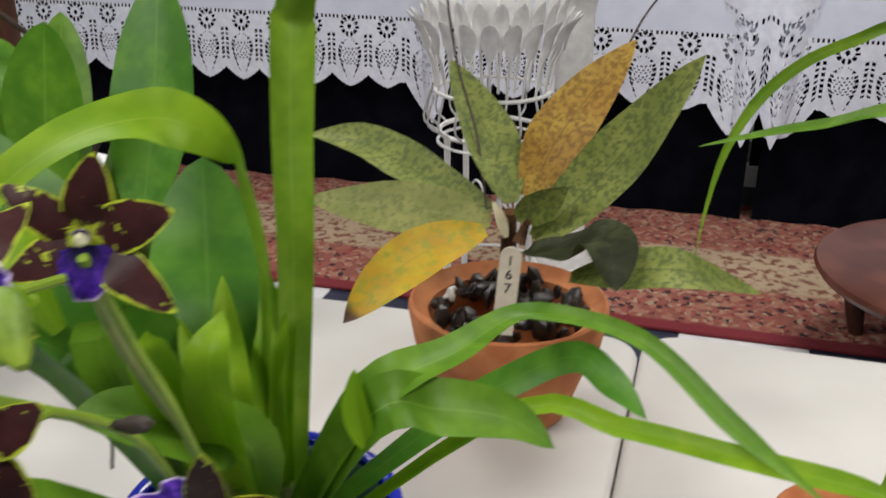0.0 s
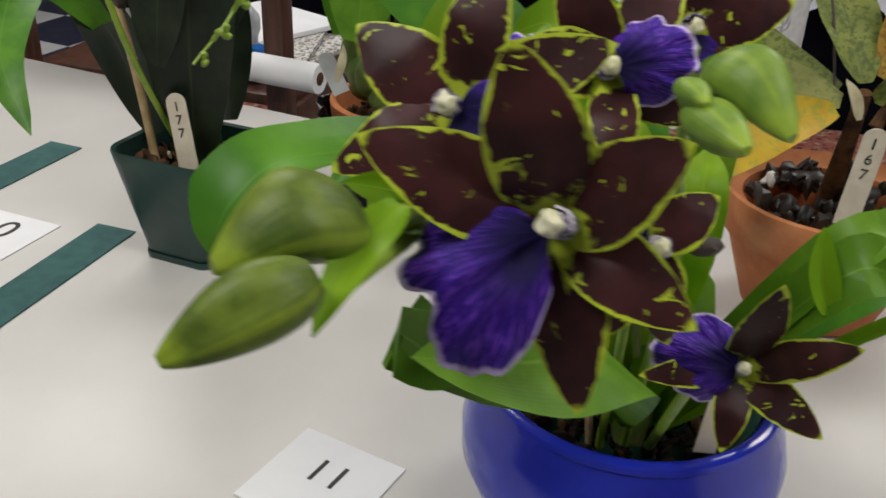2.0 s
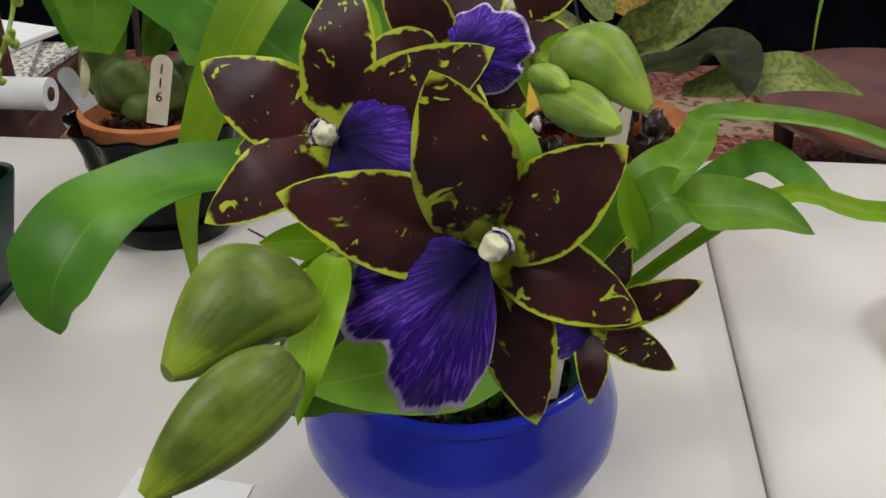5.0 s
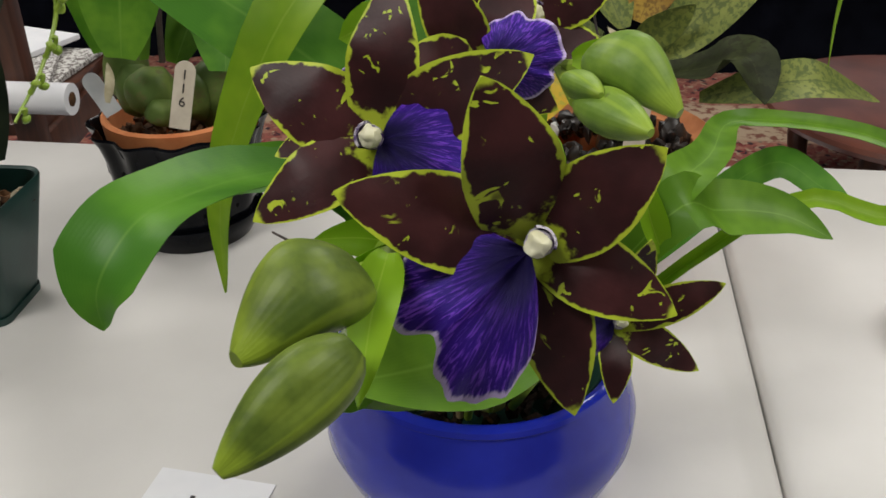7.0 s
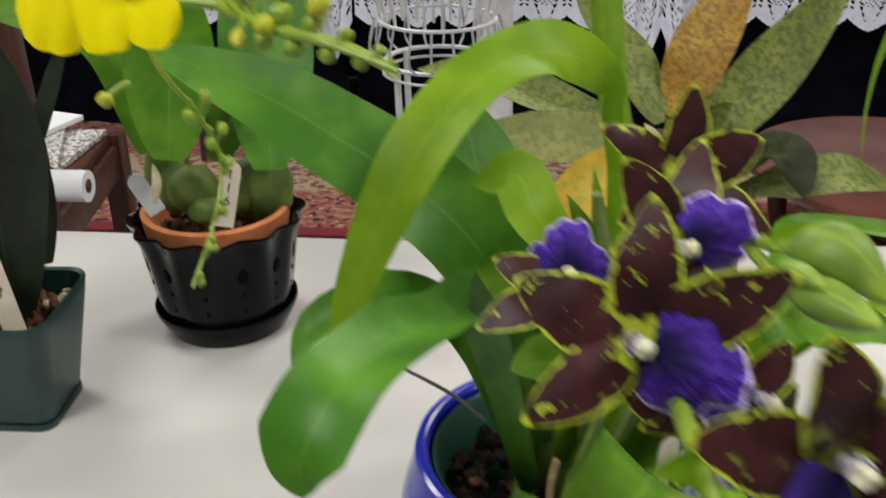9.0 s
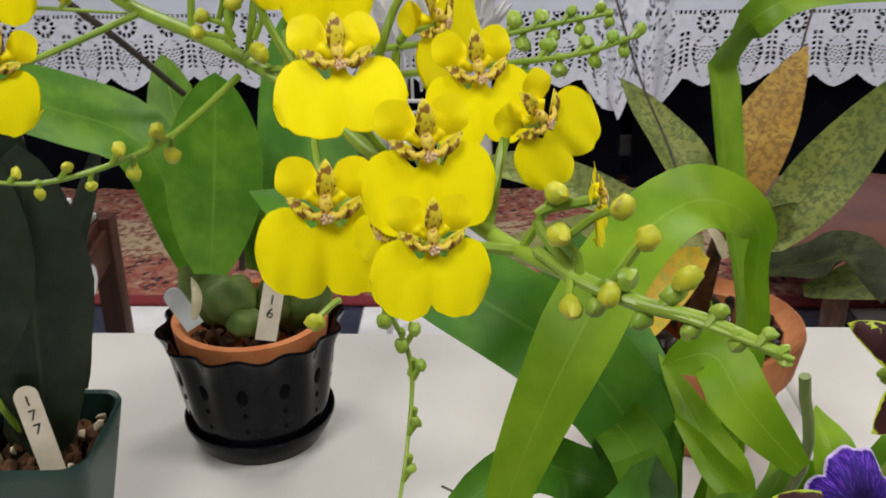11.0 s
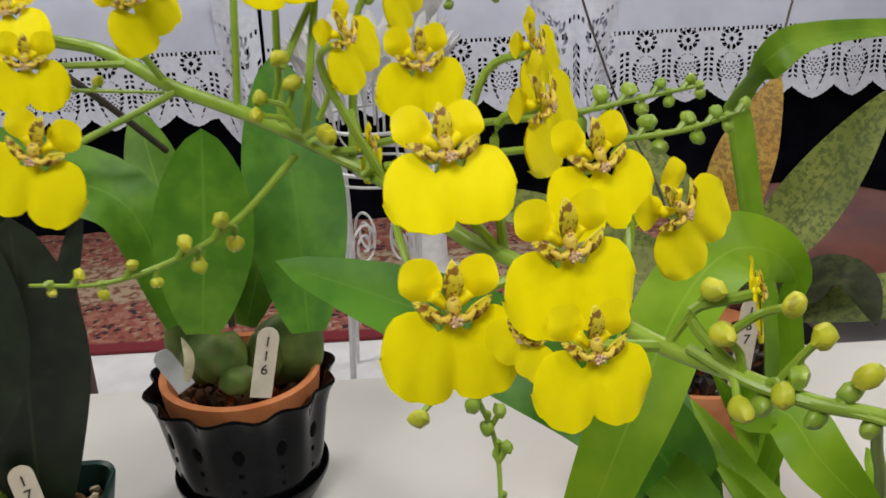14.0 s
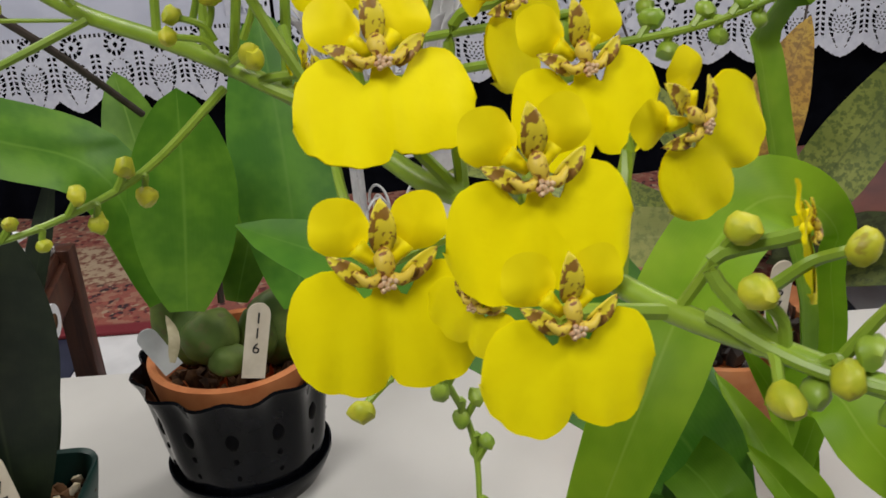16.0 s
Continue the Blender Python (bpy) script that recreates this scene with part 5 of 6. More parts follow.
leaf(zp, [B0 + Vector((0.005, 0, 0)), (-0.079, 0.42, 0.972), (-0.074, 0.437, 1.01)], 0.028, (-0.1, -0.8, 0.5), LEAF_LIME, "lance", 0.4, 14, 0.02, label="yellow-green young leaf", seed=8)
leaf(zp, [(-0.13, 0.373, 1.032), (-0.148, 0.388, 1.055), (-0.152, 0.406, 1.067), (-0.167, 0.417, 1.059)], 0.024, (-0.2, -0.8, 0.4), LEAF_LIME, "broad", 0.25, 14, 0.03, label="pale green bract", seed=9)
leaf(zp, [(-0.168, 0.306, 0.973), (-0.182, 0.29, 0.982), (-0.191, 0.277, 0.997), (-0.153, 0.31, 0.946)], 0.03, (0, -0.7, 0.7), LEAF_FRESH, "lance", 0.2, 14, 0.02, seed=10)
for k, (dx, dy) in enumerate(((-0.006, 0.012), (0.014, 0.004), (0.004, -0.016))):
    q = B0 + Vector((dx, dy, -0.012))
    part("pseudobulb", tube_bm([q, q + Vector((0, 0, 0.02)), q + Vector((dx * 0.3, dy * 0.3, 0.055))], (0.010, 0.013, 0.008), 12, 10), BULB, zp, "green swollen stem base")
for k, (pts, w) in enumerate((
    ([B0 + Vector((0.02, 0.012, 0)), (-0.066, 0.514, 0.918), (-0.063, 0.531, 0.956), (-0.072, 0.556, 0.987)], 0.022),
    ([B0 + Vector((0.008, 0.0, 0)), (-0.08, 0.483, 0.92), (-0.087, 0.508, 0.952), (-0.095, 0.544, 0.982)], 0.026),
    ([B0 + Vector((-0.004, -0.01, 0)), (-0.087, 0.463, 0.924), (-0.1, 0.478, 0.956), (-0.112, 0.498, 0.976)], 0.018),
    ([B0 + Vector((0.022, 0.018, 0)), (-0.058, 0.522, 0.913), (-0.054, 0.545, 0.965), (-0.054, 0.561, 1.001)], 0.014),
)):
    leaf(zp, pts, w, (-0.1, -0.85, 0.4), LEAF_LIME, "lance", 0.45, 18, 0.03, label="yellow-green leaf base sheathing the stem", seed=20 + k)
part("shoot", leaf_bm([(-0.003, 0.439, 0.926), (-0.009, 0.447, 0.946), (-0.01, 0.455, 0.965)], 0.016, (-0.1, -0.8, 0.5), "petal", 0.8, 12), LEAF_LIME, zp, "folded pointed new shoot")
# flower stems
part("flower_stem", tube_bm([B0 + Vector((-0.015, -0.035, -0.005)), (-0.105, 0.40, 0.95), (-0.128, 0.33, 1.02), (-0.150, 0.265, 1.065), (-0.168, 0.215, 1.08), (-0.182, 0.170, 1.088)], (0.0026, 0.0026, 0.0025, 0.0025, 0.0025, 0.0025), 10, 30), STEM, zp, "green flower stem")
part("flower_stem", tube_bm([B0 + Vector((0.0, -0.03, -0.005)), (-0.088, 0.40, 0.96), (-0.098, 0.365, 1.03), (-0.104, 0.34, 1.08)], (0.0026, 0.0026, 0.0025, 0.0023), 10, 24), STEM, zp, "green flower stem")
part("flower_stem", tube_bm([B0 + Vector((0.015, -0.03, -0.005)), (-0.072, 0.38, 0.92), (-0.068, 0.34, 0.955)], (0.003, 0.0028, 0.0025), 10, 16), STEM, zp, "green flower stem")
part("stem_tie", blob_bm((-0.091, 0.331, 1.011), (0.008, 0.003, 0.004), None, 0.4, 4, 2), WIRE, zp, "dark plastic stem clip")


def lip_bm(centre, down, facing, length, width, seed):
    """A broad ruffled lip, fanning out from the column."""
    bm = bmesh.new()
    uv = bm.loops.layers.uv.new("UVMap")
    z = Vector(facing).normalized()
    d = Vector(down)
    d = (d - z * d.dot(z)).normalized()
    x = z.cross(d)
    nr, nt = 12, 64
    rows = []
    for i in range(nr + 1):
        r = i / nr
        row = []
        for j in range(nt + 1):
            if seed == 1:  # two broad lobes, the far side folded back
                deg = -66 + 126 * j / nt
                th = radians(deg)
                lobe = float(np.interp(deg, (-66, -55, -40, -25, -14, -6, 0, 4, 12, 20, 30, 40, 52, 60), (0.45, 0.68, 0.79, 0.87, 0.95, 0.93, 0.76, 0.79, 0.98, 1.04, 1.03, 0.95, 0.74, 0.45)))
                lobe += 0.016 * math.sin(19 * th) + 0.012 * math.sin(37 * th + 1)
            else:
                th = radians(-84 + 168 * j / nt)
                lobe = 1 - 0.20 * abs(math.sin(th)) ** 2 - 0.14 * math.exp(-((abs(th) - 0.55) / 0.14) ** 2) + 0.03 * math.cos(5 * th + seed) + 0.016 * math.sin(17 * th)
            k = r * lobe * (1 - 0.30 * abs(2 * j / nt - 1) ** 5)
            ruff = 0.085 * r ** 3 * math.sin(th * 6.0 + seed * 1.7) + 0.042 * r ** 4 * math.sin(th * 21 + seed) + 0.02 * r * r * math.sin(th * 13 + r * 5.0)
            p = Vector(centre) + d * (math.cos(th) * k * length) + x * (math.sin(th) * k * width * 0.75) + z * (length * (0.22 * math.sin(r * 2.6) * (1 - 0.4 * abs(math.sin(th))) - 0.30 * r * r * abs(math.sin(th)) + ruff))
            row.append(bm.verts.new(p))
        rows.append(row)
    for i in range(nr):
        for j in range(nt):
            f = bm.faces.new((rows[i][j], rows[i + 1][j], rows[i + 1][j + 1], rows[i][j + 1]))
            for loop, a, b in zip(f.loops, (i, i + 1, i + 1, i), (j, j, j + 1, j + 1)):
                loop[uv].uv = (a / nr, b / nt)
    bmesh.ops.remove_doubles(bm, verts=bm.verts, dist=1e-6)
    back = bmesh.ops.duplicate(bm, geom=bm.faces[:])
    verts = [v for v in back["geom"] if isinstance(v, bmesh.types.BMVert)]
    bmesh.ops.translate(bm, vec=-z * 0.0005, verts=verts)
    bmesh.ops.reverse_faces(bm, faces=[f for f in back["geom"] if isinstance(f, bmesh.types.BMFace)])
    return bm


def hood_bm(c2, f, d, size):
    """A short arched hood over the column, open towards the lip."""
    bm = bmesh.new()
    x = f.cross(d)
    layers = []
    for inset in (0.0, 0.0006):
        rows = []
        for i in range(7):
            h = i / 6
            r = size * (0.55 + 0.42 * math.sin(h * 2.0)) - inset
            rows.append([bm.verts.new(c2 + f * (h * size * 2.2) - d * (r * math.cos(a)) + x * (r * math.sin(a))) for a in np.linspace(-1.05, 1.05, 19)])
        layers.append(rows)
    for k, rows in enumerate(layers):
        for a, b in zip(rows, rows[1:]):
            for j in range(18):
                q = (a[j], b[j], b[j + 1], a[j + 1])
                bm.faces.new(q if k else q[::-1])
    for j in range(18):
        bm.faces.new((layers[0][-1][j], layers[0][-1][j + 1], layers[1][-1][j + 1], layers[1][-1][j]))
    bmesh.ops.recalc_face_normals(bm, faces=bm.faces)
    return bm


def violet_flower(plant, centre, facing, tips, down, lip_len, lip_wid, wid, seed, stem_to=None):
    """Five maroon tepals, a column with a cream cap and a violet lip."""
    c2, f = Vector(centre), Vector(facing).normalized()
    d = Vector(down).normalized()
    col_pts = [c2 - f * 0.004, c2 + f * 0.004 - d * 0.001, c2 + f * 0.009 + d * 0.001]
    flower = part("flower", tube_bm(col_pts, (0.0022, 0.0031, 0.0024), 12, 10), COLUMN, plant, "maroon flower with a violet lip")
    for k, tip in enumerate(tips):
        tip = Vector(tip)
        mid = c2.lerp(tip, 0.5) + f * (tip - c2).length * (0.10 if k % 2 else 0.06)
        part("petal", leaf_bm([c2 - f * 0.002, mid, tip], wid * (1.0 if k < 3 else 0.82) * (1.0 + 0.06 * ((k * 7 + seed) % 3 - 1)), f, "petal", -0.10 + 0.06 * (k % 3), 16, 0.0007, 0.05, 0.15 * ((k + seed) % 3 - 1), k + seed), TEPAL, flower)
    part("column_hood", hood_bm(c2 + f * 0.001, f, d, 0.0040 * wid / 0.019), COLUMN, flower, "white hood streaked with violet")
    if lip_len:
        part("lip", lip_bm(c2 + f * (0.006 if seed == 2 else 0.003) + d * 0.002, d, f, lip_len, lip_wid, seed), LIP, flower, "ruffled violet lip")
    part("anther_cap", blob_bm(c2 + f * 0.011 + d * 0.0008, (0.0024, 0.0022, 0.0026), None, 0.4, seed, 3), CAP, flower, "cream anther cap")
    if stem_to is not None:
        e = Vector(stem_to)
        part("flower_stalk", tube_bm([c2 - f * 0.002, c2 - f * 0.015 + (e - c2) * 0.2, e], (0.0022, 0.002, 0.0022), 8, 10), STEM, flower)
    return flower


# nearest flower
violet_flower(zp, (-0.147, 0.184, 1.086), (-0.16, -0.84, 0.52), [(-0.186, 0.181, 1.103), (-0.159, 0.18, 1.123), (-0.127, 0.172, 1.11), (-0.1205, 0.173, 1.073), (-0.14, 0.174, 1.05)],
              (-0.032, -0.018, -0.0135), 0.0315, 0.042, 0.0185, 1, (-0.172, 0.205, 1.083))
# second flower on the same stem
violet_flower(zp, (-0.1716, 0.236, 1.089), (-0.31, -0.83, 0.47), [(-0.2, 0.251, 1.104), (-0.165, 0.248, 1.125), (-0.138, 0.222, 1.112), (-0.203, 0.233, 1.072), (-0.169, 0.228, 1.069)],
              Vector((-0.152, 0.222, 1.086)) - Vector((-0.170, 0.234, 1.090)), 0.026, 0.028, 0.0190, 2, (-0.158, 0.245, 1.072))
# flower turned aside, its lip level
violet_flower(zp, (-0.1335, 0.293, 1.084), (-0.12, -0.88, 0.42), [(-0.151, 0.300, 1.114), (-0.113, 0.322, 1.109), (-0.161, 0.281, 1.092), (-0.129, 0.270, 1.061), (-0.108, 0.298, 1.068)],
              (0.022, -0.002, 0.009), 0.0235, 0.025, 0.0185, 3, (-0.104, 0.352, 1.07))
# flower behind it, facing the table's middle
violet_flower(zp, (-0.106, 0.350, 1.083), (0.18, -0.88, 0.42), [(-0.1, 0.356, 1.117), (-0.071, 0.353, 1.094), (-0.070, 0.336, 1.058), (-0.137, 0.354, 1.105), (-0.134, 0.338, 1.072)],
              (0.002, -0.006, -0.022), 0.0215, 0.026, 0.0195, 7, (-0.104, 0.362, 1.07))
# flower behind, seen past the nearest
violet_flower(zp, (-0.119, 0.264, 1.044), (0.25, -0.85, 0.35), [(-0.108, 0.267, 1.009), (-0.135, 0.258, 1.012), (-0.100, 0.274, 1.056), (-0.150, 0.275, 1.03), (-0.126, 0.283, 1.066)],
              (-0.024, -0.004, 0.004), 0.023, 0.027, 0.0175, 4, (-0.125, 0.335, 1.015))
# low flower over the rim
violet_flower(zp, (-0.067, 0.338, 0.956), (0.05, -0.80, 0.55), [(-0.062, 0.320, 1.004), (-0.031, 0.317, 0.983), (-0.035, 0.321, 0.939), (-0.072, 0.318, 0.930), (-0.106, 0.325, 0.957)],
              (-0.034, -0.020, 0.022), 0.034, 0.032, 0.0165, 5, (-0.068, 0.352, 0.945))
# flower at the back of the stem
violet_flower(zp, (-0.166, 0.302, 1.068), (-0.20, -0.55, 0.75), [(-0.188, 0.314, 1.077), (-0.197, 0.301, 1.059), (-0.157, 0.297, 1.06), (-0.144, 0.309, 1.074), (-0.176, 0.295, 1.057)],
              Vector((-0.162, 0.314, 1.083)) - Vector((-0.166, 0.302, 1.068)), 0.022, 0.027, 0.0150, 6, (-0.140, 0.30, 1.045))

# buds
for k, (base, tip, r, bend) in enumerate((
    ((-0.1835, 0.171, 1.0905), (-0.2050, 0.153, 1.0885), 0.0088, (0, 0, 0.004)),
    ((-0.1865, 0.150, 1.0905), (-0.2085, 0.136, 1.0805), 0.0066, (0, 0, 0.001)),
    ((-0.108, 0.270, 1.095), (-0.0915, 0.245, 1.0855), 0.0086, (0, 0, 0.004)),
    ((-0.114, 0.258, 1.086), (-0.1045, 0.232, 1.0865), 0.0064, (0, 0, 0.0)),
    ((-0.117, 0.262, 1.091), (-0.113, 0.246, 1.092), 0.0042, (0, 0, 0.0)),
)):
    part("bud", bud_bm(base, tip, r, bend=bend, turn=1.1 * k + 0.4), BUD if k < 2 else BUD_PALE, zp, "plump green flower bud")
for k, (pts, w) in enumerate((
    ([(-0.177, 0.178, 1.091), (-0.182, 0.162, 1.0885), (-0.1865, 0.146, 1.0815)], 0.0090),
    ([(-0.172, 0.194, 1.083), (-0.18, 0.19, 1.088), (-0.19, 0.188, 1.09)], 0.009),
    ([(-0.172, 0.191, 1.082), (-0.178, 0.185, 1.085), (-0.184, 0.179, 1.089)], 0.007),
    ([(-0.11, 0.28, 1.09), (-0.102, 0.274, 1.093), (-0.095, 0.27, 1.094)], 0.009),
)):
    part("bract", leaf_bm(pts, w, (-0.1, -0.8, 0.5), "petal", 0.4, 12, 0.0008, 0.02), LEAF_LIME, zp, "lime green bract under a bud")
for a, b in (((-0.173, 0.192, 1.082), (-0.184, 0.175, 1.088)), ((-0.173, 0.192, 1.082), (-0.187, 0.169, 1.077)), ((-0.108, 0.298, 1.082), (-0.106, 0.274, 1.09)), ((-0.108, 0.298, 1.082), (-0.112, 0.268, 1.082))):
    part("bud_stalk", tube_bm([a, b], 0.0022, 8, 6), STEM, zp)
part("cut_stem", tube_bm([B0 + Vector((0.01, 0.0, 0)), (-0.11, 0.40, 1.0), (-0.122, 0.389, 1.062)], (0.0023, 0.0023, 0.0023), 10, 10), STEM_DULL, zp, "cut stub of an old flower stem")
part("support_cane", tube_bm([(-0.106, 0.47, 0.807), (-0.11, 0.46, 0.846), (-0.111, 0.45, 0.873)], 0.0022, 8, 8), BAMBOO, zp, "thin tan support stick")
twig = thing("dry_twig", (-0.063, 0.608, 0.86), "thin dark twig sticking out beside the blue pot", "twig")
part("twig_stem", tube_bm([(-0.149, 0.461, 0.9), (-0.164, 0.507, 0.893), (-0.207, 0.6, 0.875)], (0.001, 0.0012, 0.0008), 6, 14), WIRE, twig)

# ---- yellow orchid spike ----
op = thing("yellow_orchid", (GC[0] - 0.01, GC[1] + 0.01, T + 0.085), "arching spray of yellow dancing orchid flowers with brown-spotted centres", "orchid plant")
FACE = Vector((-0.10, -0.90, 0.28))


def local_blade(outline_top, outline_low, nx, ny, bend, bm=None):
    """A thin blade between two edges, in the flower's own plane."""
    bm = bm or bmesh.new()
    uv = bm.loops.layers.uv.get("UVMap") or bm.loops.layers.uv.new("UVMap")
    g = []
    for i in range(nx + 1):
        a = i / nx * 2 - 1
        row = []
        for j in range(ny + 1):
            b = j / ny
            x, y0 = outline_top(a)
            x1, y1 = outline_low(a)
            px, py = x + (x1 - x) * b, y0 + (y1 - y0) * b
            row.append((px, py, bend(a, b)))
        g.append(row)
    top = [[bm.verts.new(p) for p in row] for row in g]
    low = [[bm.verts.new((p[0], p[1], p[2] - 0.02)) for p in row] for row in g]
    for i in range(nx):
        for j in range(ny):
            f = bm.faces.new((top[i][j], top[i][j + 1], top[i + 1][j + 1], top[i + 1][j]))
            for loop, a, b in zip(f.loops, (i, i, i + 1, i + 1), (j, j + 1, j + 1, j)):
                loop[uv].uv = (a / nx, b / ny)
            bm.faces.new((low[i][j], low[i + 1][j], low[i + 1][j + 1], low[i][j + 1]))
    bmesh.ops.remove_doubles(bm, verts=bm.verts, dist=1e-5)
    return bm


def mesh_of(name, bm, material):
    me = bpy.data.meshes.new(name)
    bm.normal_update()
    bm.to_mesh(me)
    bm.free()
    me.polygons.foreach_set("use_smooth", [True] * len(me.polygons))
    me.materials.append(material.m)
    return me


def yellow_lip(seed):
    q = random.Random(seed)
    f1, f2 = q.uniform(0, 6), q.uniform(0, 6)
    asym = q.uniform(-0.05, 0.05)

    lobes = (0.90, 0.88, 0.70, 0.84)[seed]

    def side(a):
        return 0.5 * math.sin(a * math.pi / 2)

    def up(a):
        x = side(a)
        y = float(np.interp(abs(x), (0, 0.05, 0.075, 0.12, 0.16, 0.22, 0.31, 0.39, 0.45, 0.485, 0.5), (0.03, 0.02, -0.085, -0.09, 0.0, 0.06, 0.075, 0.04, -0.04, -0.14, -0.24)))
        return x, y + 0.010 * math.sin(a * 13 + f2) * (1 - a * a)

    def down(a):
        x = side(a)
        y = float(np.interp(abs(x), (0, 0.02, 0.05, 0.11, 0.20, 0.29, 0.38, 0.45, 0.485, 0.5), (-0.50, -0.545, -0.585, -0.61, -0.615, -0.60, -0.545, -0.445, -0.345, -0.24)))
        return x, (y + 0.24) * lobes * (1 + asym * a) - 0.24 + 0.014 * math.sin(a * 9 + f1) * (1 - a * a) + 0.006 * math.sin(a * 27 + f2)

    def bend(a, b):
        return -0.05 * a * a - 0.05 * b * b + 0.012 * math.sin(a * 6 + f1) * b + 0.010 * math.sin(a * 17 + f2) * b * b - 0.02 * math.exp(-(a / 0.10) ** 2) * b

    return local_blade(up, down, 44, 10, bend)


def ear(s):
    """A rounded side petal with a wavy margin, on a short claw."""
    bm = bmesh.new()
    uv = bm.loops.layers.uv.new("UVMap")
    m = Matrix.Translation((0.195 * s, 0.262, -0.03)) @ Matrix.Rotation(-0.6 * s, 4, "Z") @ Matrix.Rotation(0.12 * s, 4, "Y") @ Matrix.Rotation(0.12, 4, "X")
    rings = []
    for i in range(8):
        r = i / 7
        rings.append([bm.verts.new(m @ Vector((0.152 * r * math.cos(t) * (1 + 0.05 * math.sin(3 * t + s) + 0.02 * math.sin(9 * t)), 0.158 * r * math.sin(t) * (1 + 0.04 * math.cos(4 * t) + 0.02 * math.sin(7 * t)), -0.02 * r * r + 0.014 * r * r * math.sin(3 * t + s)))) for t in np.linspace(0, 2 * math.pi, 33)[:-1]])
    for a, b in zip(rings, rings[1:]):
        for j in range(32):
            bm.faces.new((a[j], b[j], b[(j + 1) % 32], a[(j + 1) % 32]))
    bmesh.ops.remove_doubles(bm, verts=bm.verts, dist=1e-5)
    tube_bm([(0.03 * s, 0.07, -0.03), (0.12 * s, 0.17, -0.035)], (0.03, 0.06), 6, 4, bm)
    return bm


def sepal(p0, p1, w):
    mid = (Vector(p0) + Vector(p1)) / 2 + Vector((0, 0, 0.03))
    return leaf_bm([p0, mid, p1], w, (0, 0, 1), "petal", 0.3, 9, 0.015)


callus_bm = blob_bm((0, 0.085, 0.05), (0.05, 0.085, 0.045), None, 0.35, 2, 2)
for sx in (-1, 1):
    tube_bm([(0.02 * sx, 0.02, 0.05), (0.085 * sx, 0.0, 0.06), (0.15 * sx, 0.055, 0.04)], (0.026, 0.032, 0.016), 8, 8, callus_bm)
crest_bm = bmesh.new()
for k in range(9):
    a = k * 2.4
    blob_bm((0.045 * math.cos(a) * (k / 8) ** 0.5, -0.015 + 0.035 * math.sin(a) * (k / 8) ** 0.5, 0.085), (0.018, 0.018, 0.018), None, 0.2, k, 1, crest_bm)
LIPS = [mesh_of("lip", yellow_lip(k), YELLOW) for k in range(4)]
EARS = [mesh_of("petal", ear(s), YELLOW_PETAL) for s in (-1, 1)]
DORSAL = mesh_of("dorsal_sepal", sepal((0, 0.13, -0.01), (0.005, 0.40, 0.05), 0.14), BARRED)
SIDES = [mesh_of("side_sepal", sepal((0.085 * s, -0.01, 0.0), (0.275 * s, 0.14, 0.01), 0.10), BARRED) for s in (-1, 1)]
CALLUS_ME, CREST_ME = mesh_of("flower", callus_bm, CALLUS), mesh_of("crest", crest_bm, CREST)


def yellow_flower(place, width, facing=FACE, roll=0.0, up=(0, 0, 1), lip_k=0, stalk=None):
    """A dancing flower: wide two-lobed lip, two rounded petals, barred sepals, a speckled callus."""
    m = Matrix.Translation(place) @ aim(facing, up).to_4x4() @ Matrix.Rotation(radians(roll), 4, "Z") @ Matrix.Scale(width, 4)
    fl = new("flower", CALLUS_ME)
    fl.parent = op
    fl.matrix_parent_inverse = op.matrix_basis.inverted()
    fl.matrix_basis = m
    tagged(fl, "yellow flower with a speckled centre")
    for me, name in ((LIPS[lip_k % 4], "lip"), (EARS[0], "petal"), (EARS[1], "petal"), (DORSAL, "dorsal_sepal"), (SIDES[0], "side_sepal"), (SIDES[1], "side_sepal"), (CREST_ME, "crest")):
        ob = new(name, me)
        ob.parent = fl
    if stalk is not None:
        p, e = Vector(place), Vector(stalk)
        back = -Vector(facing).normalized()
        part("flower_stalk", tube_bm([p + back * 0.001, p + back * 0.014 + (e - p) * 0.15, e], (0.0013, 0.0013, 0.0015), 7, 12), STEM, op)
    return fl


main = [(-0.505, 0.77, 0.95), (-0.53, 0.76, 1.12), (-0.47, 0.69, 1.205), (-0.389, 0.602, 1.2), (-0.369, 0.566, 1.199), (-0.349, 0.532, 1.19), (-0.327, 0.499, 1.184), (-0.312, 0.474, 1.179), (-0.295, 0.431, 1.173), (-0.285, 0.391, 1.167), (-0.28, 0.361, 1.169), (-0.267, 0.325, 1.163), (-0.258, 0.305, 1.162), (-0.249, 0.289, 1.161), (-0.238, 0.279, 1.16), (-0.227, 0.268, 1.156)]
part("main_stem", tube_bm([(GC[0], GC[1], T + 0.085)] + main, (0.0028, 0.0028, 0.0028, 0.0027, 0.0026, 0.0024, 0.0021, 0.0018, 0.0013), 10, 90), STEM, op, "long arching green flower stem")
SM = [Vector(q) for q in main]


def near_stem(p):
    p = Vector(p)
    return min((q for q in spline(SM, 80)), key=lambda q: (q - p).length)


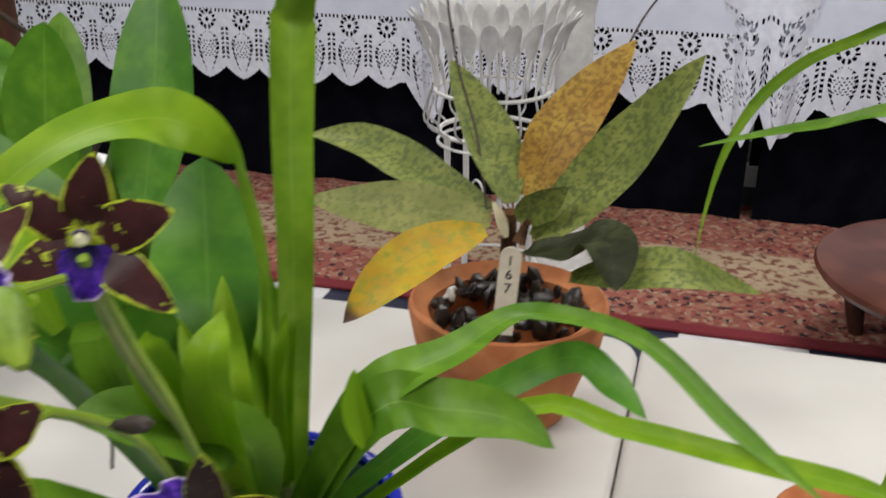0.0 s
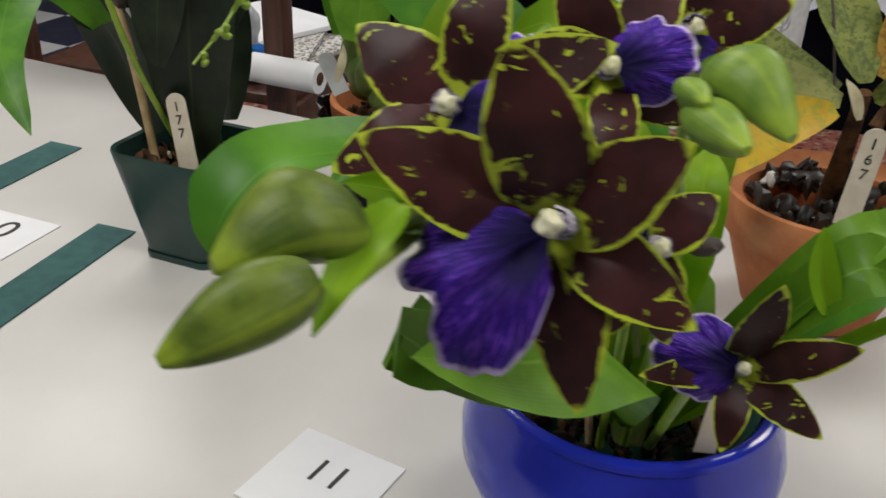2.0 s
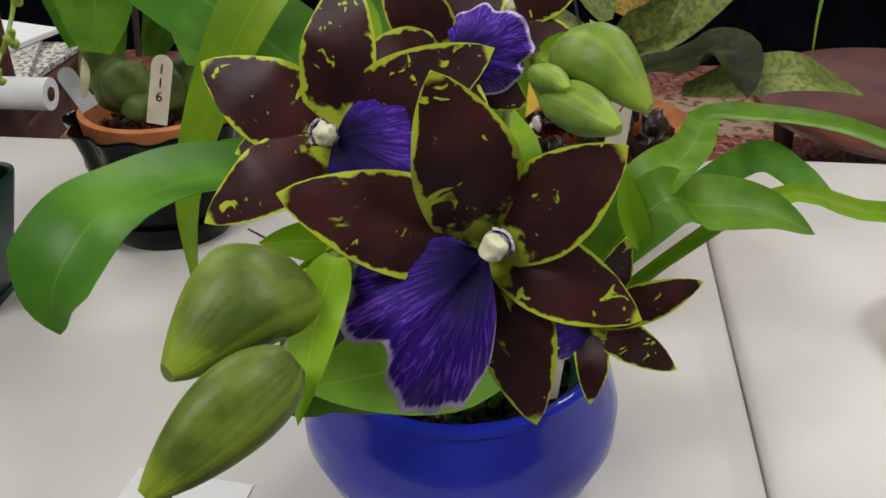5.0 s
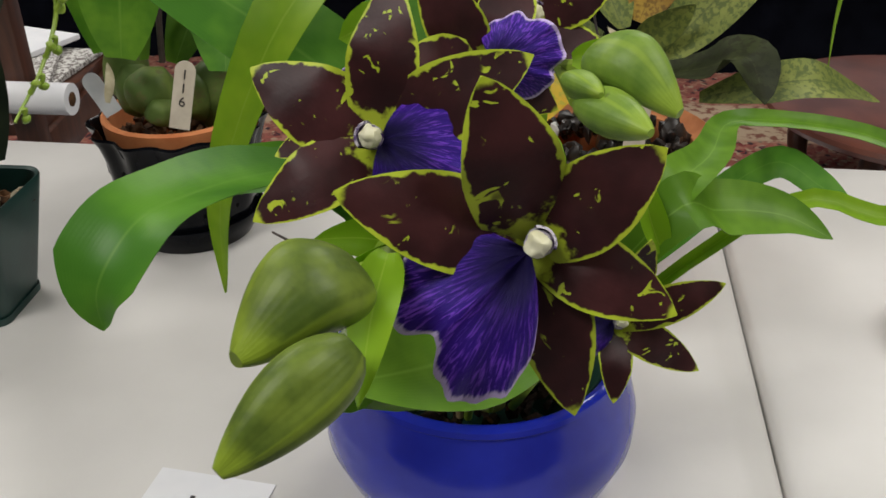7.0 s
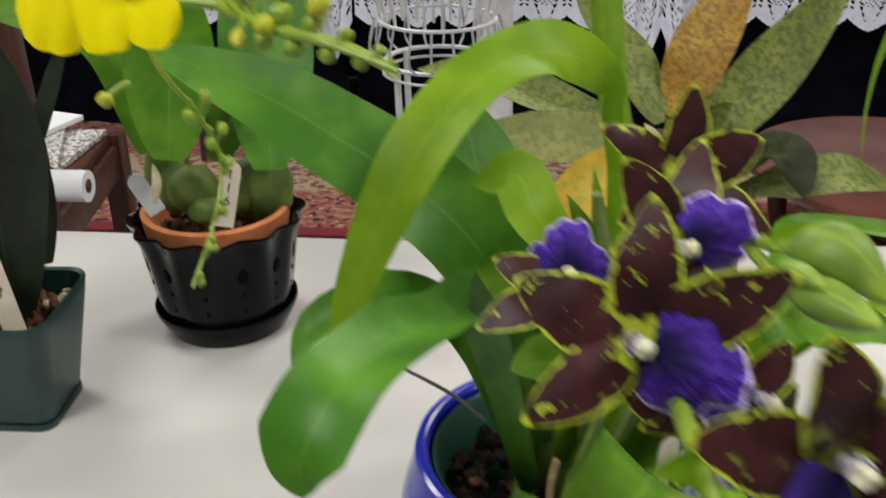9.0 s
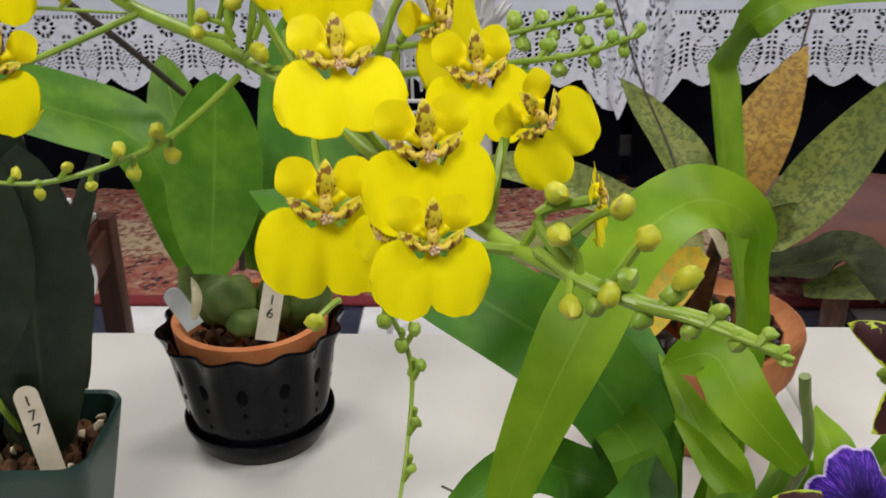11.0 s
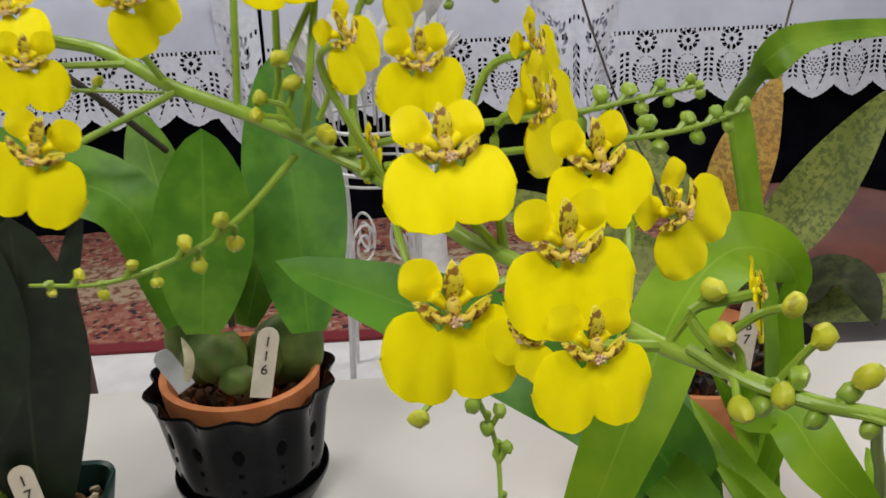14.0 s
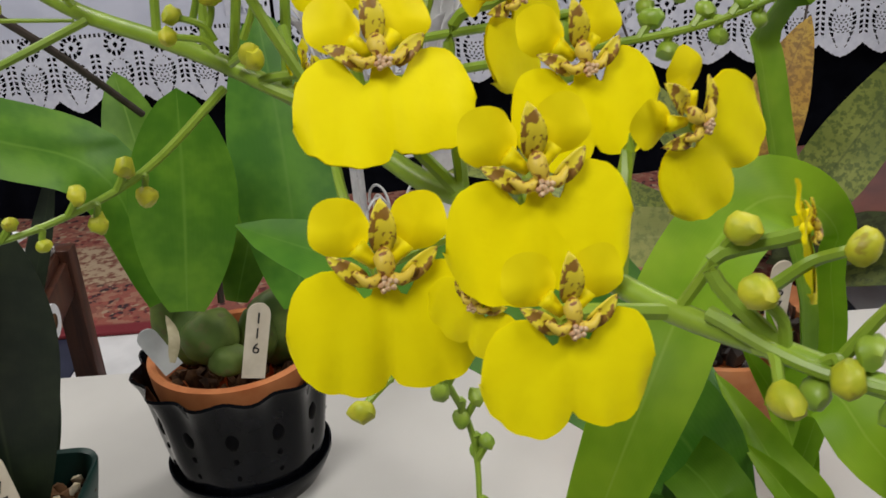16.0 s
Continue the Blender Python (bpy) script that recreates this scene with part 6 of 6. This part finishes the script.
FLOWERS = (  # place, width, facing, roll
    ((-0.306, 0.347, 1.166), 0.0358, (-0.10, -0.92, 0.30), -3),
    ((-0.289, 0.309, 1.171), 0.0275, (-0.02, -0.92, 0.30), -4),
    ((-0.296, 0.374, 1.197), 0.0362, (-0.02, -0.80, 0.50), 0),
    ((-0.264, 0.353, 1.196), 0.0308, (0.02, -0.90, 0.30), 4),
    ((-0.284, 0.330, 1.185), 0.0326, (-0.04, -0.92, 0.30), 2),
    ((-0.255, 0.330, 1.190), 0.0270, (0.16, -0.92, 0.16), 42),
    ((-0.294, 0.397, 1.216), 0.0266, (0.05, -0.90, 0.20), 0),
    ((-0.306, 0.426, 1.22), 0.0256, (0.50, -0.80, 0.20), 30),
    ((-0.258, 0.401, 1.216), 0.0256, (0.55, -0.78, 0.15), 32),
    ((-0.267, 0.377, 1.206), 0.0309, (0.50, -0.80, 0.15), 38),
    ((-0.314, 0.476, 1.238), 0.0288, (-0.05, -0.90, 0.35), 4),
    ((-0.398, 0.527, 1.204), 0.0293, (-0.15, -0.92, 0.20), -4),
    ((-0.403, 0.563, 1.218), 0.0309, (-0.10, -0.80, 0.45), 0),
    ((-0.4, 0.5, 1.177), 0.0394, (-0.35, -0.85, 0.20), -18),
    ((-0.358, 0.521, 1.224), 0.0341, (0.45, -0.80, 0.30), 28),
    ((-0.288, 0.473, 1.254), 0.0309, (0.40, -0.85, 0.20), 30),
    ((-0.282, 0.45, 1.232), 0.0256, (0.55, -0.75, 0.15), 35),
    ((-0.319, 0.5, 1.263), 0.0288, (0.10, -0.85, 0.40), 12),
    ((-0.295, 0.331, 1.166), 0.0192, (-0.70, -0.50, 0.10), -20),
    ((-0.297, 0.441, 1.182), 0.0181, (0.70, -0.60, 0.10), 20),
    ((-0.251, 0.306, 1.179), 0.0170, (0.75, -0.50, 0.20), 20),
)
for k, (p, w, f, r) in enumerate(FLOWERS):
    yellow_flower(p, w, f, r, lip_k=k, stalk=near_stem(p))


def branch(pts, r0, r1):
    part("side_stem", tube_bm(pts, (r0, r1), 8, 6 * len(pts)), STEM, op, "thin green side stem")


def buds(items, material, r):
    for p, stem in items:
        p, e = Vector(p), Vector(stem)
        bm = blob_bm(p, (r * 0.92, r * 0.8, r * 1.15), Euler((p.x * 90, p.y * 70, 0)).to_matrix(), 0.3, int(abs(p.x * 9000)) % 50, 2)
        ob = part("bud", bm, material, op)
        if (p - e).length > r:
            part("bud_stalk", tube_bm([e, e.lerp(p, 0.35) + Vector((0.0012, 0, 0.0016)), e.lerp(p, 0.8) + Vector((0, 0, 0.0006)), p], (0.0011, 0.0008), 7, 10), STEM, ob)


def bud_row(pts, count, r, side, material, start=0.25):
    """A thin branch beset with small buds on both sides, shrinking to its end."""
    line = spline(pts, 60)
    branch(pts, 0.0014, 0.0006)
    for k in range(count):
        u = start + (1 - start) * (k + 0.5) / count
        q = line[min(59, int(u * 59))]
        s = 1 if k % 2 else -1
        off = Vector((0.2 * s, 0, 0.9 * s)) * side * (1.25 - 0.85 * u)
        buds([(q + off + Vector((0.002, 0, 0)), q)], material, r * (1.25 - 0.75 * u))


bud_row([(-0.315, 0.475, 1.173), (-0.339, 0.459, 1.159), (-0.359, 0.447, 1.154), (-0.383, 0.445, 1.15), (-0.405, 0.446, 1.153)], 9, 0.0030, 0.007, BUD_YELLOW)
bud_row([(-0.316, 0.479, 1.203), (-0.294, 0.489, 1.231), (-0.263, 0.492, 1.24), (-0.234, 0.483, 1.244), (-0.206, 0.474, 1.246)], 10, 0.0030, 0.006, BUD_GREEN, 0.45)
bud_row([(-0.351, 0.529, 1.223), (-0.333, 0.515, 1.233), (-0.293, 0.52, 1.226), (-0.249, 0.512, 1.217), (-0.207, 0.498, 1.22)], 11, 0.0030, 0.006, BUD_GREEN, 0.5)
bud_row([(-0.299, 0.447, 1.181), (-0.272, 0.429, 1.189), (-0.246, 0.405, 1.195), (-0.228, 0.394, 1.2), (-0.212, 0.385, 1.204)], 9, 0.0034, 0.006, BUD_GREEN, 0.5)
bud_row([(-0.295, 0.433, 1.178), (-0.269, 0.409, 1.185), (-0.248, 0.387, 1.191), (-0.229, 0.371, 1.196), (-0.215, 0.362, 1.202)], 8, 0.0034, 0.006, BUD_GREEN, 0.55)
bud_row([(-0.295, 0.431, 1.172), (-0.298, 0.408, 1.157), (-0.290, 0.395, 1.128), (-0.278, 0.402, 1.105), (-0.272, 0.402, 1.085), (-0.278, 0.386, 1.066), (-0.287, 0.366, 1.052)], 11, 0.0030, 0.0085, BUD_GREEN, 0.42)
bud_row([(-0.333, 0.515, 1.233), (-0.33, 0.523, 1.255), (-0.322, 0.527, 1.272)], 3, 0.0032, 0.006, BUD_GREEN, 0.6)
bud_row([(-0.443, 0.541, 1.196), (-0.415, 0.541, 1.194), (-0.385, 0.54, 1.191), (-0.352, 0.527, 1.189)], 2, 0.0036, 0.006, BUD_YELLOW, 0.0)
bud_row([(-0.3, 0.452, 1.192), (-0.3, 0.435, 1.179), (-0.303, 0.435, 1.175)], 1, 0.002, 0.004, BUD_GREEN, 0.8)
bud_row([(-0.263, 0.313, 1.165), (-0.256, 0.296, 1.162), (-0.241, 0.28, 1.16), (-0.226, 0.266, 1.156)], 9, 0.0030, 0.005, BUD_GREEN, 0.3)
buds([
    ((-0.318, 0.471, 1.208), (-0.32, 0.477, 1.193)), ((-0.326, 0.469, 1.196), (-0.316, 0.468, 1.188)), ((-0.328, 0.467, 1.191), (-0.316, 0.467, 1.185)),
    ((-0.315, 0.467, 1.2), (-0.318, 0.469, 1.19)), ((-0.309, 0.447, 1.186), (-0.313, 0.464, 1.182)), ((-0.305, 0.448, 1.206), (-0.31, 0.455, 1.19)),
    ((-0.31, 0.448, 1.187), (-0.312, 0.464, 1.183)), ((-0.262, 0.303, 1.173), (-0.257, 0.302, 1.162)), ((-0.251, 0.295, 1.181), (-0.258, 0.305, 1.172)),
    ((-0.248, 0.289, 1.176), (-0.253, 0.296, 1.162)), ((-0.242, 0.282, 1.169), (-0.246, 0.286, 1.161)), ((-0.262, 0.295, 1.159), (-0.26, 0.305, 1.162)),
    ((-0.26, 0.31, 1.18), (-0.264, 0.319, 1.164)), ((-0.307, 0.375, 1.122), (-0.299, 0.379, 1.126)), ((-0.255, 0.291, 1.163), (-0.255, 0.297, 1.162)),
    ((-0.433, 0.53, 1.207), (-0.432, 0.537, 1.197)), ((-0.439, 0.521, 1.194), (-0.434, 0.537, 1.196)),
], BUD_YELLOW, 0.0030)

# ---- small pot at the edge of the second table ----
RC = Vector((0.365, 0.588, 0.76))
RC.z = T
sp2 = thing("clay_saucer", RC, "shallow orange clay bowl on the white table", "bowl")
part("bowl", lathe_bm([(0.004, 0.010), (0.045, 0.010), (0.060, 0.036), (0.064, 0.038), (0.066, 0.036), (0.052, 0.004), (0.048, 0.0), (0.004, 0.0)], RC, 40), CLAY, sp2)
heap("bark_chips", RC, 0.045, T + 0.022, (0.006, 0.012), 40, PALE_CHIP, "pale chips heaped in the clay bowl", 41)
np_ = thing("narrow_orchid", RC + Vector((0, 0, 0.02)), "orchid with narrow arching leaves and small buds in a clay bowl", "orchid plant")
leaf(np_, [RC + Vector((0.01, 0.01, 0.015)), RC + Vector((0.10, 0.10, 0.22)), (0.322, 0.532, 1.077), (0.272, 0.563, 1.069), (0.208, 0.59, 1.049)], 0.013, (-0.1, -0.5, 0.8), LEAF_FRESH, "lance", 0.3, 30, 0.01, label="narrow arching leaf")
leaf(np_, [RC + Vector((0.015, 0.0, 0.015)), RC + Vector((0.12, 0.02, 0.16)), RC + Vector((0.26, 0.0, 0.2)), RC + Vector((0.36, -0.03, 0.12))], 0.014, (-0.1, -0.5, 0.8), LEAF_FRESH, "lance", 0.3, 24, 0.01, label="narrow arching leaf")
for k in range(4):
    q = RC + Vector((rnd.uniform(-0.02, 0.02), rnd.uniform(-0.02, 0.02), 0.02))
    part("bud", bud_bm(q, q + Vector((0.004 * k - 0.006, 0, 0.035)), 0.007), CALLUS, np_, "pale brown-flecked bud")

# planter on the low table
PB = Vector((1.525, 1.756, 0.3))
PB.z = 0.301
PLANTER = plain("pinkish_brown_glaze", (0.16, 0.075, 0.05), (0.24, 0.12, 0.085), 20, 0.35)
planter = thing("planter_bowl", PB, "pinkish-brown planter bowl with white filling on the low table", "bowl")
part("bowl", lathe_bm([(0.004, 0.02), (0.07, 0.02), (0.10, 0.10), (0.104, 0.122), (0.112, 0.126), (0.118, 0.120), (0.112, 0.095), (0.085, 0.01), (0.075, 0.0), (0.004, 0.0)], PB, 48), PLANTER, planter)
part("filling", lathe_bm([(0.002, 0.10), (0.05, 0.103), (0.098, 0.098), (0.096, 0.09), (0.002, 0.09)], PB, 40), PERLITE, planter, "white filling")
